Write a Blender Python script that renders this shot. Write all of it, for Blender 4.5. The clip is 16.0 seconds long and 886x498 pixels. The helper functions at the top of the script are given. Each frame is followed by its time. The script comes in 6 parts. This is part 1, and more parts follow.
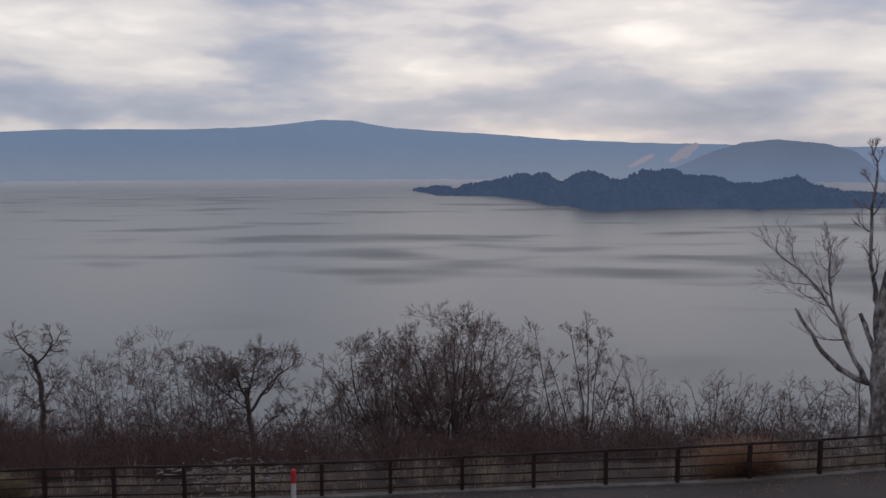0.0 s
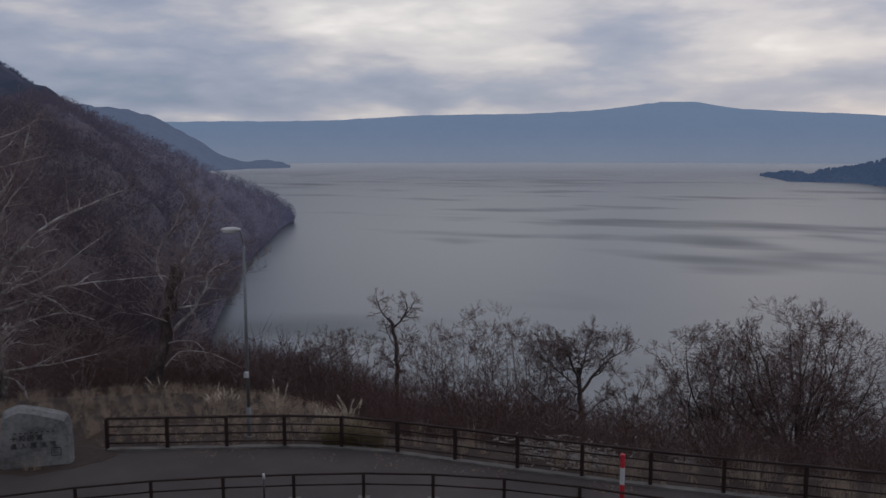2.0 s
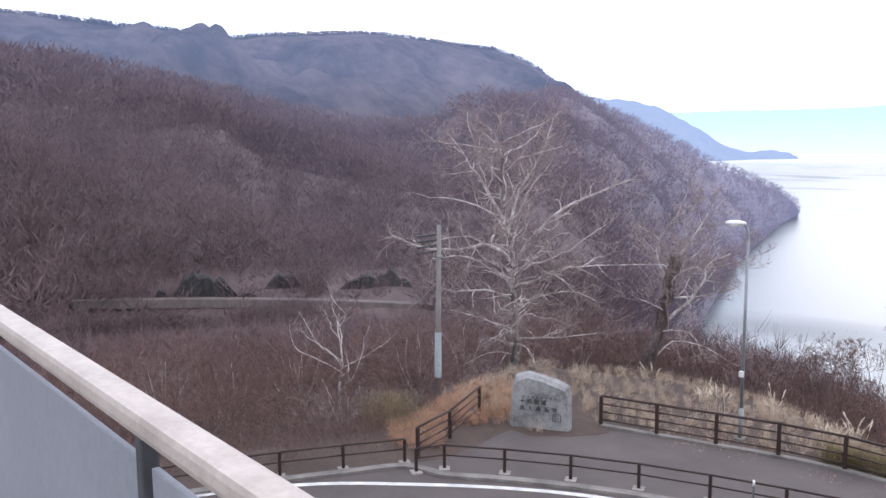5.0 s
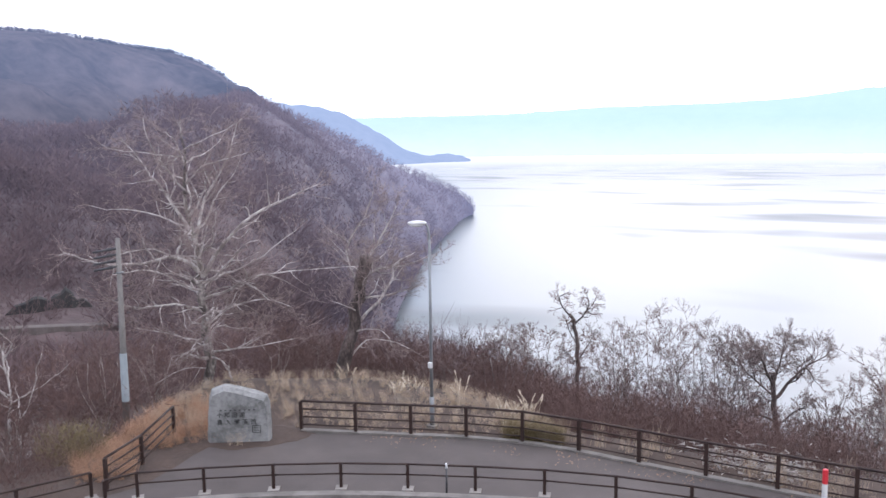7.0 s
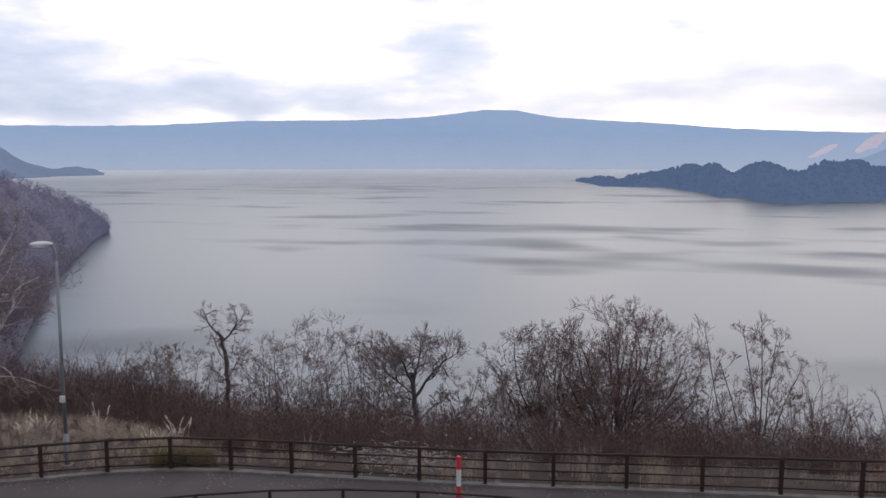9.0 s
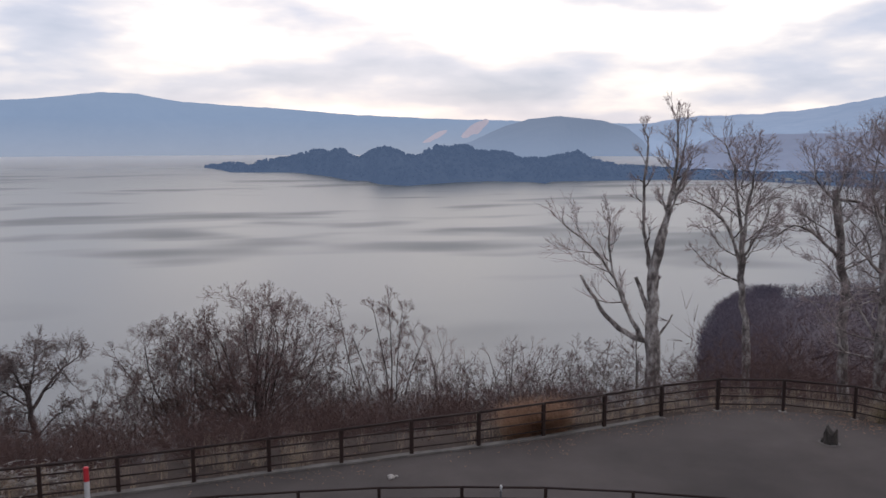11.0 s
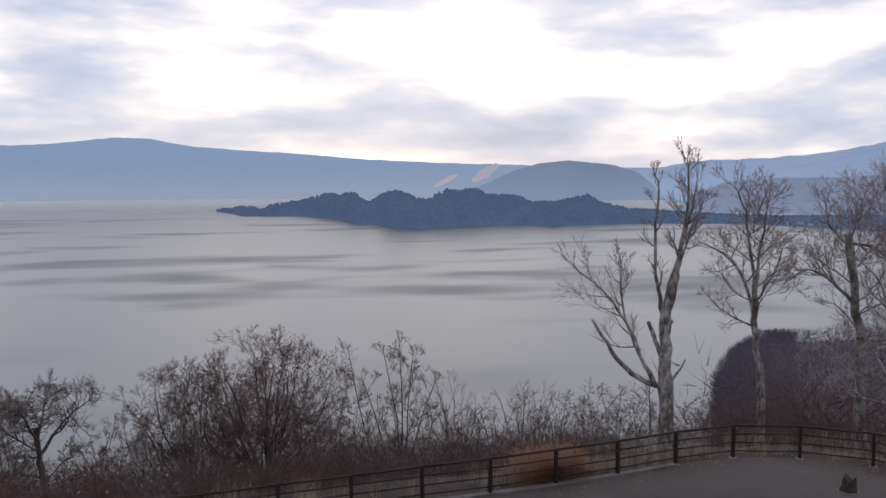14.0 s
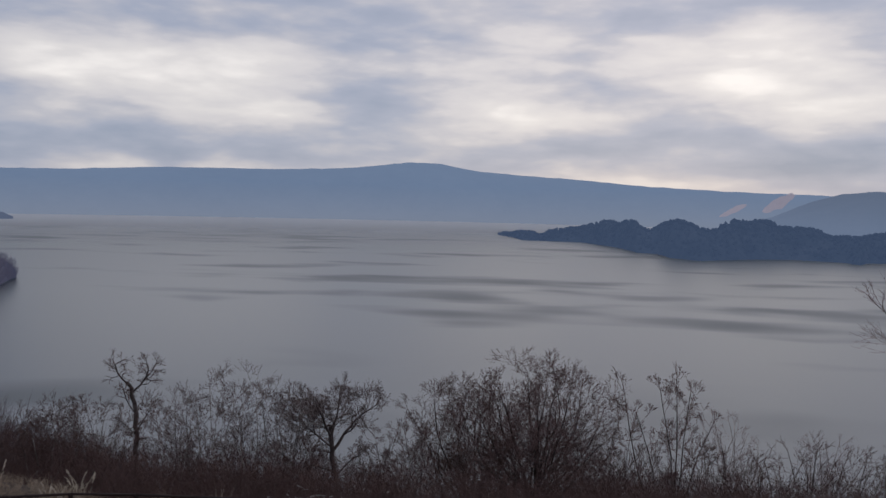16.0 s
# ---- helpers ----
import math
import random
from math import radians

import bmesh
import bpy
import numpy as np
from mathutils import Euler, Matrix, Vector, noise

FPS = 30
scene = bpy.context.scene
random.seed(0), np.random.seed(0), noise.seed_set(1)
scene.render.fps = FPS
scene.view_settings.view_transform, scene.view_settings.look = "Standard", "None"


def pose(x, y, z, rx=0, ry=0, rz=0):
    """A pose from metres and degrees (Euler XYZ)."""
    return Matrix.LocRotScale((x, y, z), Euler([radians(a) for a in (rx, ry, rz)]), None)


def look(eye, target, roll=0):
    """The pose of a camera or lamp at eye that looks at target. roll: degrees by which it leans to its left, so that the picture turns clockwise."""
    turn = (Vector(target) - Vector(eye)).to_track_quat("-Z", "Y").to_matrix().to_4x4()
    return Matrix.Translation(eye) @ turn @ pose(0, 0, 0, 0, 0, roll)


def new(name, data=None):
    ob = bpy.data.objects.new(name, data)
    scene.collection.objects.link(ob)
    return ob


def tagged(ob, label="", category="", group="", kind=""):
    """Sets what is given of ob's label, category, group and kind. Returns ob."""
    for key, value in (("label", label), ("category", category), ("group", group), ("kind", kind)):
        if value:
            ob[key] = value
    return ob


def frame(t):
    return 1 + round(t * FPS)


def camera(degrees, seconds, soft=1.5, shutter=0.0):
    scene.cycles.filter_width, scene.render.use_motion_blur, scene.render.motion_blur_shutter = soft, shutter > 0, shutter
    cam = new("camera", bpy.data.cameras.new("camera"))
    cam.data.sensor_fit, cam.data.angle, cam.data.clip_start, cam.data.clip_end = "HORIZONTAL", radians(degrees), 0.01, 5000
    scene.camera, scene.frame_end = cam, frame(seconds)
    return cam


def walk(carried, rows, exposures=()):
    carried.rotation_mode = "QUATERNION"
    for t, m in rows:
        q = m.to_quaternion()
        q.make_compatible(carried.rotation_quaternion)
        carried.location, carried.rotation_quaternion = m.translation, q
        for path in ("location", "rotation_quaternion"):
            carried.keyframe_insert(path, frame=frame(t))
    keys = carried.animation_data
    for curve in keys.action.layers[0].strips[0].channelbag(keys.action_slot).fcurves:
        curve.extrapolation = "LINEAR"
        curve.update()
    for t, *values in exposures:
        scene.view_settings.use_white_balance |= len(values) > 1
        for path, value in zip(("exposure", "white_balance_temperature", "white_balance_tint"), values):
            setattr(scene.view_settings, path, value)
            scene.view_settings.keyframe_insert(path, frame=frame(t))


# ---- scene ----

# ============ camera ============
cam = camera(55.61, 16.0, soft=1.5, shutter=0.12)
# seconds, place, then turn to the left, tilt and lean in degrees
PATH = [
    (0.0, 0.162, 0.021, 8.976, -0.00, -6.10, 0.00),
    (0.5, 0.212, 0.099, 8.923, 5.51, -6.51, 0.04),
    (1.0, 0.181, 0.164, 8.894, 10.73, -6.80, 0.25),
    (1.5, 0.117, 0.114, 8.980, 16.47, -7.15, 0.10),
    (2.0, 0.063, -0.028, 8.986, 22.65, -7.21, 0.12),
    (2.5, -0.068, -0.012, 8.997, 31.26, -7.52, 0.31),
    (3.0, -0.163, -0.035, 9.009, 42.43, -7.65, 0.25),
    (3.5, -0.206, 0.013, 9.002, 52.97, -7.50, 0.14),
    (3.7, -0.205, -0.013, 9.009, 56.83, -7.49, 0.24),
    (5.8, -0.234, -0.030, 8.997, 52.00, -8.48, 0.97),
    (6.0, -0.244, 0.022, 9.008, 48.86, -8.46, 1.24),
    (6.5, -0.207, -0.003, 9.011, 41.15, -8.16, 0.90),
    (7.0, -0.146, 0.012, 9.014, 34.75, -7.57, 0.82),
    (7.5, -0.101, -0.030, 9.034, 28.72, -6.63, 0.58),
    (8.0, -0.028, -0.023, 9.018, 22.50, -6.25, 0.25),
    (8.2, -0.027, -0.132, 9.053, 20.23, -6.07, 0.11),
    (10.3, 0.009, 0.078, 9.010, -4.51, -7.72, 0.14),
    (10.5, 0.046, 0.084, 8.998, -6.87, -7.80, 0.17),
    (11.0, 0.088, 0.011, 8.997, -13.74, -7.74, -0.04),
    (11.5, 0.096, -0.016, 9.020, -21.20, -7.69, 0.14),
    (12.0, 0.107, -0.067, 9.033, -25.78, -7.45, 0.63),
    (12.5, 0.115, -0.115, 9.060, -27.02, -7.33, 1.03),
    (13.0, 0.115, -0.074, 9.024, -24.39, -6.92, 0.70),
    (13.5, 0.091, -0.146, 9.004, -18.30, -5.66, 0.44),
    (14.0, 0.065, 0.024, 9.004, -13.04, -4.76, 0.02),
    (14.5, 0.068, 0.077, 8.973, -7.61, -3.74, -0.34),
    (15.0, 0.066, 0.018, 8.978, -2.31, -3.27, -0.90),
    (15.5, 0.030, -0.002, 8.992, 1.94, -3.19, -1.32),
    (16.0, -0.007, 0.000, 8.990, 5.83, -3.21, -1.37),
]
EXPOSURE = [(t, e, w, 16) for t, e, w in [(0.0, -0.13, 6350), (1.5, -0.27, 6250), (2.5, -0.26, 6250), (3.0, -0.1, 6250), (3.5, 0.35, 6300), (3.7, 0.6, 6300), (5.8, 2.62, 6350), (6.5, 2.54, 6350),
                                             (7.0, 2.14, 6350), (7.5, 1.72, 6350), (8.2, 1.22, 6400), (10.3, 0.52, 6500), (11.0, 0.56, 6570), (12.5, 0.7, 6550), (13.5, 0.6, 6450), (14.5, 0.36, 6350),
                                             (15.3, 0.06, 6250), (16.0, -0.16, 6250)]]
walk(cam, [(t, pose(x, y, z, 90 + p, r, w)) for t, x, y, z, w, p, r in PATH], EXPOSURE)

rng = random.Random(7)
EYE_Z = 9.0
LAKE_Z = -95.0


# ============ small helpers ============
def polar(az, r, z=0.0):
    """az in degrees to the left of straight ahead"""
    a = radians(az)
    return Vector((-math.sin(a) * r, math.cos(a) * r, z))


def rise(el, r):
    """height of what is seen at an elevation el from the terrace's balcony, r metres off"""
    return EYE_Z + r * math.tan(radians(el))


def lerp_list(pairs, a):
    pts = sorted(pairs)
    if a <= pts[0][0]:
        return pts[0][1]
    for (a0, v0), (a1, v1) in zip(pts, pts[1:]):
        if a <= a1:
            k = (a - a0) / (a1 - a0)
            return v0 + (v1 - v0) * k
    return pts[-1][1]


def smooth(a, b, x):
    k = min(1.0, max(0.0, (x - a) / (b - a)))
    return k * k * (3 - 2 * k)


def mesh_object(name, verts, faces, material, parent=None, label="", shade=False):
    me = bpy.data.meshes.new(name)
    me.from_pydata([tuple(v) for v in verts], [], faces)
    me.materials.append(material)
    if shade:
        me.shade_smooth()
    ob = new(name, me)
    if parent:
        ob.parent = parent
    if label:
        tagged(ob, label)
    return ob


def part(name, bm, material, parent, label="", shade=False):
    """links a bmesh as one mesh object under a thing or a part"""
    me = bpy.data.meshes.new(name)
    bm.to_mesh(me)
    bm.free()
    me.materials.append(material)
    if shade:
        me.shade_smooth()
    ob = new(name, me)
    ob.parent = parent
    if label:
        tagged(ob, label)
    return ob


def thing(name, m, label, category, group="", kind=""):
    ob = new(name)
    ob.matrix_world = m
    return tagged(ob, label, category, group, kind)


def box_bm(bm, size, centre, turn=None, bevel=0.0):
    """a box, bevelled, added to bm"""
    m = Matrix.Translation(centre) @ (turn.to_4x4() if turn else Matrix()) @ Matrix.Diagonal((*size, 1))
    made = bmesh.ops.create_cube(bm, size=1, matrix=m)["verts"]
    if bevel:
        edges = list({e for v in made for e in v.link_edges})
        bmesh.ops.bevel(bm, geom=edges, offset=bevel, segments=2, affect="EDGES", profile=0.6)
    return bm


def tube_bm(bm, a, b, r0, r1=None, sides=12, caps=True):
    a, b = Vector(a), Vector(b)
    d = b - a
    m = Matrix.Translation((a + b) / 2) @ d.to_track_quat("Z", "Y").to_matrix().to_4x4()
    bmesh.ops.create_cone(bm, cap_ends=caps, segments=sides, radius1=r0, radius2=r0 if r1 is None else r1, depth=d.length, matrix=m)
    return bm


# ============ materials ============
def material(name, c1, c2, scale=2.0, rough=0.85, bump=0.3, fine=25.0, metal=0.0, third=None, stretch=(1, 1, 1), bump_size=0.02, specular=0.5, per_object=0.0, per_piece=0.0, thin=0.0, stops=(0.35, 0.68, 0.8), air=None):
    """two tones broken up at two scales, with fine relief"""
    m = bpy.data.materials.new(name)
    m.use_nodes = True
    nt = m.node_tree
    n, l = nt.nodes, nt.links
    b = n["Principled BSDF"]
    co = n.new("ShaderNodeTexCoord")
    mp = n.new("ShaderNodeMapping")
    mp.inputs["Scale"].default_value = stretch
    l.new(co.outputs["Object"], mp.inputs["Vector"])
    big = n.new("ShaderNodeTexNoise")
    big.inputs["Scale"].default_value, big.inputs["Detail"].default_value, big.inputs["Roughness"].default_value = scale, 5, 0.6
    small = n.new("ShaderNodeTexNoise")
    small.inputs["Scale"].default_value, small.inputs["Detail"].default_value, small.inputs["Roughness"].default_value = fine, 4, 0.65
    for t in (big, small):
        l.new(mp.outputs["Vector"], t.inputs["Vector"])
    ramp = n.new("ShaderNodeValToRGB")
    ramp.color_ramp.elements[0].position, ramp.color_ramp.elements[1].position = stops[0], stops[1]
    ramp.color_ramp.elements[0].color, ramp.color_ramp.elements[1].color = (*c1, 1), (*c2, 1)
    if third:
        e = ramp.color_ramp.elements.new(stops[2])
        e.color = (*third, 1)
    mixv = n.new("ShaderNodeMath")
    mixv.operation = "MULTIPLY_ADD"
    mixv.inputs[1].default_value = 0.45
    l.new(small.outputs["Fac"], mixv.inputs[0])
    sub = n.new("ShaderNodeMath")
    sub.operation = "MULTIPLY_ADD"
    sub.inputs[1].default_value, sub.inputs[2].default_value = 0.75, -0.1
    l.new(big.outputs["Fac"], sub.inputs[0])
    l.new(sub.outputs[0], mixv.inputs[2])
    last = mixv.outputs[0]
    if per_object:
        info = n.new("ShaderNodeObjectInfo")
        add = n.new("ShaderNodeMath")
        add.operation = "MULTIPLY_ADD"
        add.inputs[1].default_value = per_object
        l.new(info.outputs["Random"], add.inputs[0])
        l.new(last, add.inputs[2])
        last = add.outputs[0]
    if per_piece:
        geo = n.new("ShaderNodeNewGeometry")
        add = n.new("ShaderNodeMath")
        add.operation = "MULTIPLY_ADD"
        add.inputs[1].default_value = per_piece
        l.new(geo.outputs["Random Per Island"], add.inputs[0])
        l.new(last, add.inputs[2])
        last = add.outputs[0]
    l.new(last, ramp.inputs["Fac"])
    l.new(ramp.outputs["Color"], b.inputs["Base Color"])
    b.inputs["Roughness"].default_value, b.inputs["Metallic"].default_value = rough, metal
    b.inputs["Specular IOR Level"].default_value = specular
    if bump:
        bp = n.new("ShaderNodeBump")
        bp.inputs["Strength"].default_value, bp.inputs["Distance"].default_value = bump, bump_size
        l.new(mixv.outputs[0], bp.inputs["Height"])
        l.new(bp.outputs["Normal"], b.inputs["Normal"])
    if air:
        # haze before woods hundreds of metres off, painted as emission rising with distance: near, far, colour
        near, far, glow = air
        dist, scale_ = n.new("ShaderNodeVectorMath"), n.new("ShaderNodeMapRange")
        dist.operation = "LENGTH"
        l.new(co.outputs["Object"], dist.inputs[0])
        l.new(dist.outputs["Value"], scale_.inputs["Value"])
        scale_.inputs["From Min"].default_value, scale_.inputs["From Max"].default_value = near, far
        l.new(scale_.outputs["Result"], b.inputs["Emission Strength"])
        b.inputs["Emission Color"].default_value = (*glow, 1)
    if thin:
        tr, mx = n.new("ShaderNodeBsdfTranslucent"), n.new("ShaderNodeMixShader")
        l.new(ramp.outputs["Color"], tr.inputs["Color"])
        mx.inputs[0].default_value = thin
        l.new(b.outputs[0], mx.inputs[1])
        l.new(tr.outputs[0], mx.inputs[2])
        l.new(mx.outputs[0], n["Material Output"].inputs["Surface"])
    return m


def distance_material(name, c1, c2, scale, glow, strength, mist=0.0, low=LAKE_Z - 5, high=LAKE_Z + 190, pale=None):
    """a far backdrop: faint relief of woods, the bright air before it added as emission"""
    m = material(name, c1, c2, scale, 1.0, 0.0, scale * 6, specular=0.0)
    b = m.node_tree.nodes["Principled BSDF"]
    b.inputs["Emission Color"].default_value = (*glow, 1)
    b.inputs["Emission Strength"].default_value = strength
    # haze emission made stronger or weaker towards the foot of the hill
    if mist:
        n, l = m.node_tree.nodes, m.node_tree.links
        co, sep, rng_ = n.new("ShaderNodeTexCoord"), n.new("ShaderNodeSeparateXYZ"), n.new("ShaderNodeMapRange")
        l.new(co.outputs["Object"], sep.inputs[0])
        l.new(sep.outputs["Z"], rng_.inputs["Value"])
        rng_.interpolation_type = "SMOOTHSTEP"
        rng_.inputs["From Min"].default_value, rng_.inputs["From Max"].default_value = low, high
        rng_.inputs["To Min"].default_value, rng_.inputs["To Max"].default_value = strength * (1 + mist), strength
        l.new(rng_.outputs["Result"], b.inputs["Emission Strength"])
        # emission colour turns paler low down, where the haze is thickest
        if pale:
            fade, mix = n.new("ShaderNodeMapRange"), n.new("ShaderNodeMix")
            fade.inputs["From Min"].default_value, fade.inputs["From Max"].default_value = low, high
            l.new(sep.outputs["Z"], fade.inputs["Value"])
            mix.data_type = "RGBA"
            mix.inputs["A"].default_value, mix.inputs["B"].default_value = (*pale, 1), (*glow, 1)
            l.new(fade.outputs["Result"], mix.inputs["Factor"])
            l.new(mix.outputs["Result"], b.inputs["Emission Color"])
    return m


ASPHALT = material("asphalt", (0.044, 0.036, 0.034), (0.088, 0.073, 0.069), 0.2, 0.8, 0.35, 60, third=(0.14, 0.118, 0.111), specular=0.35, stops=(0.36, 0.6, 0.74))
PALE_CONCRETE = material("pale_concrete", (0.13, 0.118, 0.108), (0.25, 0.23, 0.214), 3.0, 0.9, 0.4, 40, per_object=0.1)
CONCRETE = material("concrete", (0.085, 0.077, 0.07), (0.2, 0.184, 0.17), 1.6, 0.9, 0.4, 40)
WHITE_PAINT = material("road_paint", (0.3, 0.295, 0.285), (0.58, 0.575, 0.56), 2.5, 0.7, 0.2, 50)
BROWN_STEEL = material("brown_painted_steel", (0.019, 0.01, 0.009), (0.033, 0.018, 0.015), 3, 0.55, 0.1, 40, per_object=0.12, specular=0.3)
GALVANISED = material("galvanised_steel", (0.14, 0.148, 0.156), (0.22, 0.23, 0.238), 2, 0.5, 0.1, 30, metal=0.2)
POLE_CONCRETE = material("pole_concrete", (0.1, 0.092, 0.086), (0.2, 0.188, 0.178), 2, 0.9, 0.3, 30, stretch=(1, 1, 0.3))
SOIL = material("leaf_litter_soil", (0.032, 0.021, 0.017), (0.075, 0.049, 0.037), 0.5, 0.95, 0.8, 9, third=(0.11, 0.08, 0.055), bump_size=0.08)
# air: bluish haze put into the slope's emission from 120 m outwards
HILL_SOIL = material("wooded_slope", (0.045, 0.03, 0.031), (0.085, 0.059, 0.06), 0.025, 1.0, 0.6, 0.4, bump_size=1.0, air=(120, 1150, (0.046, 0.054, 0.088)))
DRY_GRASS = material("dry_grass", (0.2, 0.142, 0.104), (0.5, 0.405, 0.31), 0.6, 0.9, 0.0, 14, third=(0.4, 0.28, 0.185), per_piece=0.2, thin=0.35)
RUST_GRASS = material("rusty_fern", (0.2, 0.11, 0.07), (0.43, 0.265, 0.175), 0.8, 0.9, 0.0, 14, per_piece=0.2, thin=0.35)
GREEN_WEED = material("green_weed", (0.12, 0.093, 0.045), (0.21, 0.165, 0.085), 0.8, 0.9, 0.0, 14, thin=0.3)
PLUME = material("grass_plume", (0.5, 0.42, 0.32), (0.78, 0.7, 0.58), 2, 0.9, 0.0, 20, thin=0.3)
BARK_GREY = material("grey_bark", (0.05, 0.041, 0.037), (0.175, 0.152, 0.138), 2.6, 0.95, 0.7, 11, third=(0.34, 0.31, 0.285), stretch=(1, 1, 0.5), stops=(0.42, 0.54, 0.63))
BARK_BEECH = material("beech_bark", (0.1, 0.085, 0.078), (0.29, 0.256, 0.24), 3.4, 0.95, 0.9, 9, third=(0.48, 0.45, 0.42), stretch=(1, 1, 0.5), stops=(0.42, 0.54, 0.63))
BARK_PALE = material("pale_bark", (0.15, 0.122, 0.112), (0.34, 0.295, 0.272), 2.2, 0.95, 0.6, 12, third=(0.48, 0.44, 0.41), stretch=(1, 1, 0.5), stops=(0.42, 0.54, 0.63))
BARK_SILVER = material("silver_bark", (0.22, 0.19, 0.178), (0.45, 0.41, 0.39), 2.2, 0.95, 0.6, 12, third=(0.58, 0.55, 0.53), stretch=(1, 1, 0.5), stops=(0.42, 0.54, 0.63))
BARK_DARK = material("dark_bark", (0.036, 0.027, 0.025), (0.095, 0.071, 0.066), 2.2, 0.95, 0.6, 14, stretch=(1, 1, 0.5), third=(0.16, 0.135, 0.125), stops=(0.42, 0.56, 0.66))
TWIG_BROWN = material("brown_twigs", (0.075, 0.043, 0.038), (0.15, 0.09, 0.08), 0.8, 0.95, 0.0, 6)
TWIG_RED = material("reddish_twigs", (0.095, 0.056, 0.052), (0.18, 0.113, 0.106), 0.8, 0.95, 0.0, 6)
TWIG_HAZE = material("hazy_twigs", (0.23, 0.175, 0.172), (0.4, 0.32, 0.312), 0.8, 0.95, 0.0, 6)
TWIG_PALE = material("pale_twigs", (0.17, 0.126, 0.12), (0.31, 0.245, 0.232), 0.8, 0.95, 0.0, 6)
TWIG_GREY = material("grey_twigs", (0.11, 0.078, 0.073), (0.21, 0.156, 0.146), 0.8, 0.95, 0.0, 6)
# air: the same distance haze as emission on the trees
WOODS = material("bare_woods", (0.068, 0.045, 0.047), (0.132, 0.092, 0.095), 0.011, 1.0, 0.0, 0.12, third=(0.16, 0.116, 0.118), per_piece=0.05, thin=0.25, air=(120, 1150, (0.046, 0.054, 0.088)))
GRANITE = material("grey_granite", (0.1, 0.1, 0.097), (0.205, 0.205, 0.203), 1.3, 0.9, 0.5, 9, third=(0.265, 0.267, 0.26), stops=(0.36, 0.55, 0.72))
CARVED = material("dark_carving", (0.03, 0.03, 0.03), (0.06, 0.06, 0.06), 5, 0.9, 0.1)
RED_PAINT = material("red_reflective", (0.45, 0.02, 0.03), (0.6, 0.035, 0.05), 5, 0.45, 0.05)
WHITE_ENAMEL = material("white_enamel", (0.45, 0.45, 0.45), (0.6, 0.6, 0.6), 4, 0.4, 0.05)
WEATHERED = material("weathered_wood", (0.06, 0.054, 0.049), (0.12, 0.108, 0.098), 3, 0.9, 0.5, 25, stretch=(2, 2, 0.3))
ROTTEN = material("rotten_stump_wood", (0.014, 0.011, 0.01), (0.075, 0.064, 0.055), 6, 0.95, 0.8, 30, stretch=(2, 2, 0.4))
LETTER_WHITE = material("white_lettering", (0.6, 0.6, 0.58), (0.75, 0.75, 0.72), 9, 0.7, 0.05)
RAIL_PAINT = material("cream_rail_paint", (0.28, 0.238, 0.205), (0.41, 0.355, 0.312), 7, 0.5, 0.15, 60)
SLEEVE = material("blue_grey_sleeve", (0.22, 0.26, 0.28), (0.32, 0.36, 0.38), 2, 0.5, 0.1, 30)
PANEL = material("grey_panel", (0.16, 0.17, 0.19), (0.21, 0.22, 0.245), 1.5, 0.55, 0.1, 40)
DARK_STEEL = material("dark_steel", (0.03, 0.03, 0.035), (0.06, 0.06, 0.065), 3, 0.5, 0.1, 40)
PLASTER = material("facade_plaster", (0.5, 0.48, 0.45), (0.62, 0.6, 0.56), 0.8, 0.9, 0.2, 30)
PALE_ROAD = material("pale_road", (0.06, 0.047, 0.044), (0.1, 0.082, 0.077), 0.2, 0.9, 0.2, 3)
WET_ROCK = material("wet_rock", (0.008, 0.008, 0.009), (0.022, 0.021, 0.022), 0.3, 0.85, 0.6, 2, third=(0.035, 0.033, 0.034), stretch=(1, 1, 0.3), bump_size=0.3)
PALE_CHIP = material("cut_wood", (0.3, 0.27, 0.25), (0.52, 0.48, 0.45), 3, 0.9, 0.0, 20)
LAMP_GLASS = material("lamp_lens", (0.6, 0.62, 0.62), (0.75, 0.76, 0.76), 3, 0.2, 0.0)

# blue haze before the far hills sits in their emission colour
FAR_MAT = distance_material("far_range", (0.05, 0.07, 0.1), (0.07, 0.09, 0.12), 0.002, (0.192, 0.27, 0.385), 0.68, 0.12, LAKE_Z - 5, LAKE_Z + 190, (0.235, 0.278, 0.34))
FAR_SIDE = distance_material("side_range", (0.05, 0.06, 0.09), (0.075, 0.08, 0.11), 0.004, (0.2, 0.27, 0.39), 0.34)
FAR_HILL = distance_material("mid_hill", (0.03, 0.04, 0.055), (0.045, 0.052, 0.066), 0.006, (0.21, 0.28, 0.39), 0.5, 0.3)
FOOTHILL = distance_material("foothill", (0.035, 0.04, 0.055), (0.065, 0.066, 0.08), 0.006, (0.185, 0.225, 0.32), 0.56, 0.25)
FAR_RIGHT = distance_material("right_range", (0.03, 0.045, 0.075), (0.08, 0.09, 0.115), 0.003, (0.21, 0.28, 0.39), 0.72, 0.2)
# sunlight on the far slopes, put in as a pale pinkish emission
SUNLIT_PATCH = distance_material("sunlit_patch", (0.13, 0.11, 0.11), (0.18, 0.155, 0.155), 0.01, (0.36, 0.355, 0.43), 0.58)
# peninsula and bay slope: an even bluish emission imitates the hazy air
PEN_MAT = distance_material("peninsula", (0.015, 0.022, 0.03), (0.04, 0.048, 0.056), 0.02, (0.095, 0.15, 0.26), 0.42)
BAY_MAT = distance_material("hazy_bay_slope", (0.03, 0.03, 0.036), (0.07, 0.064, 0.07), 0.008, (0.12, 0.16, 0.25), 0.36)
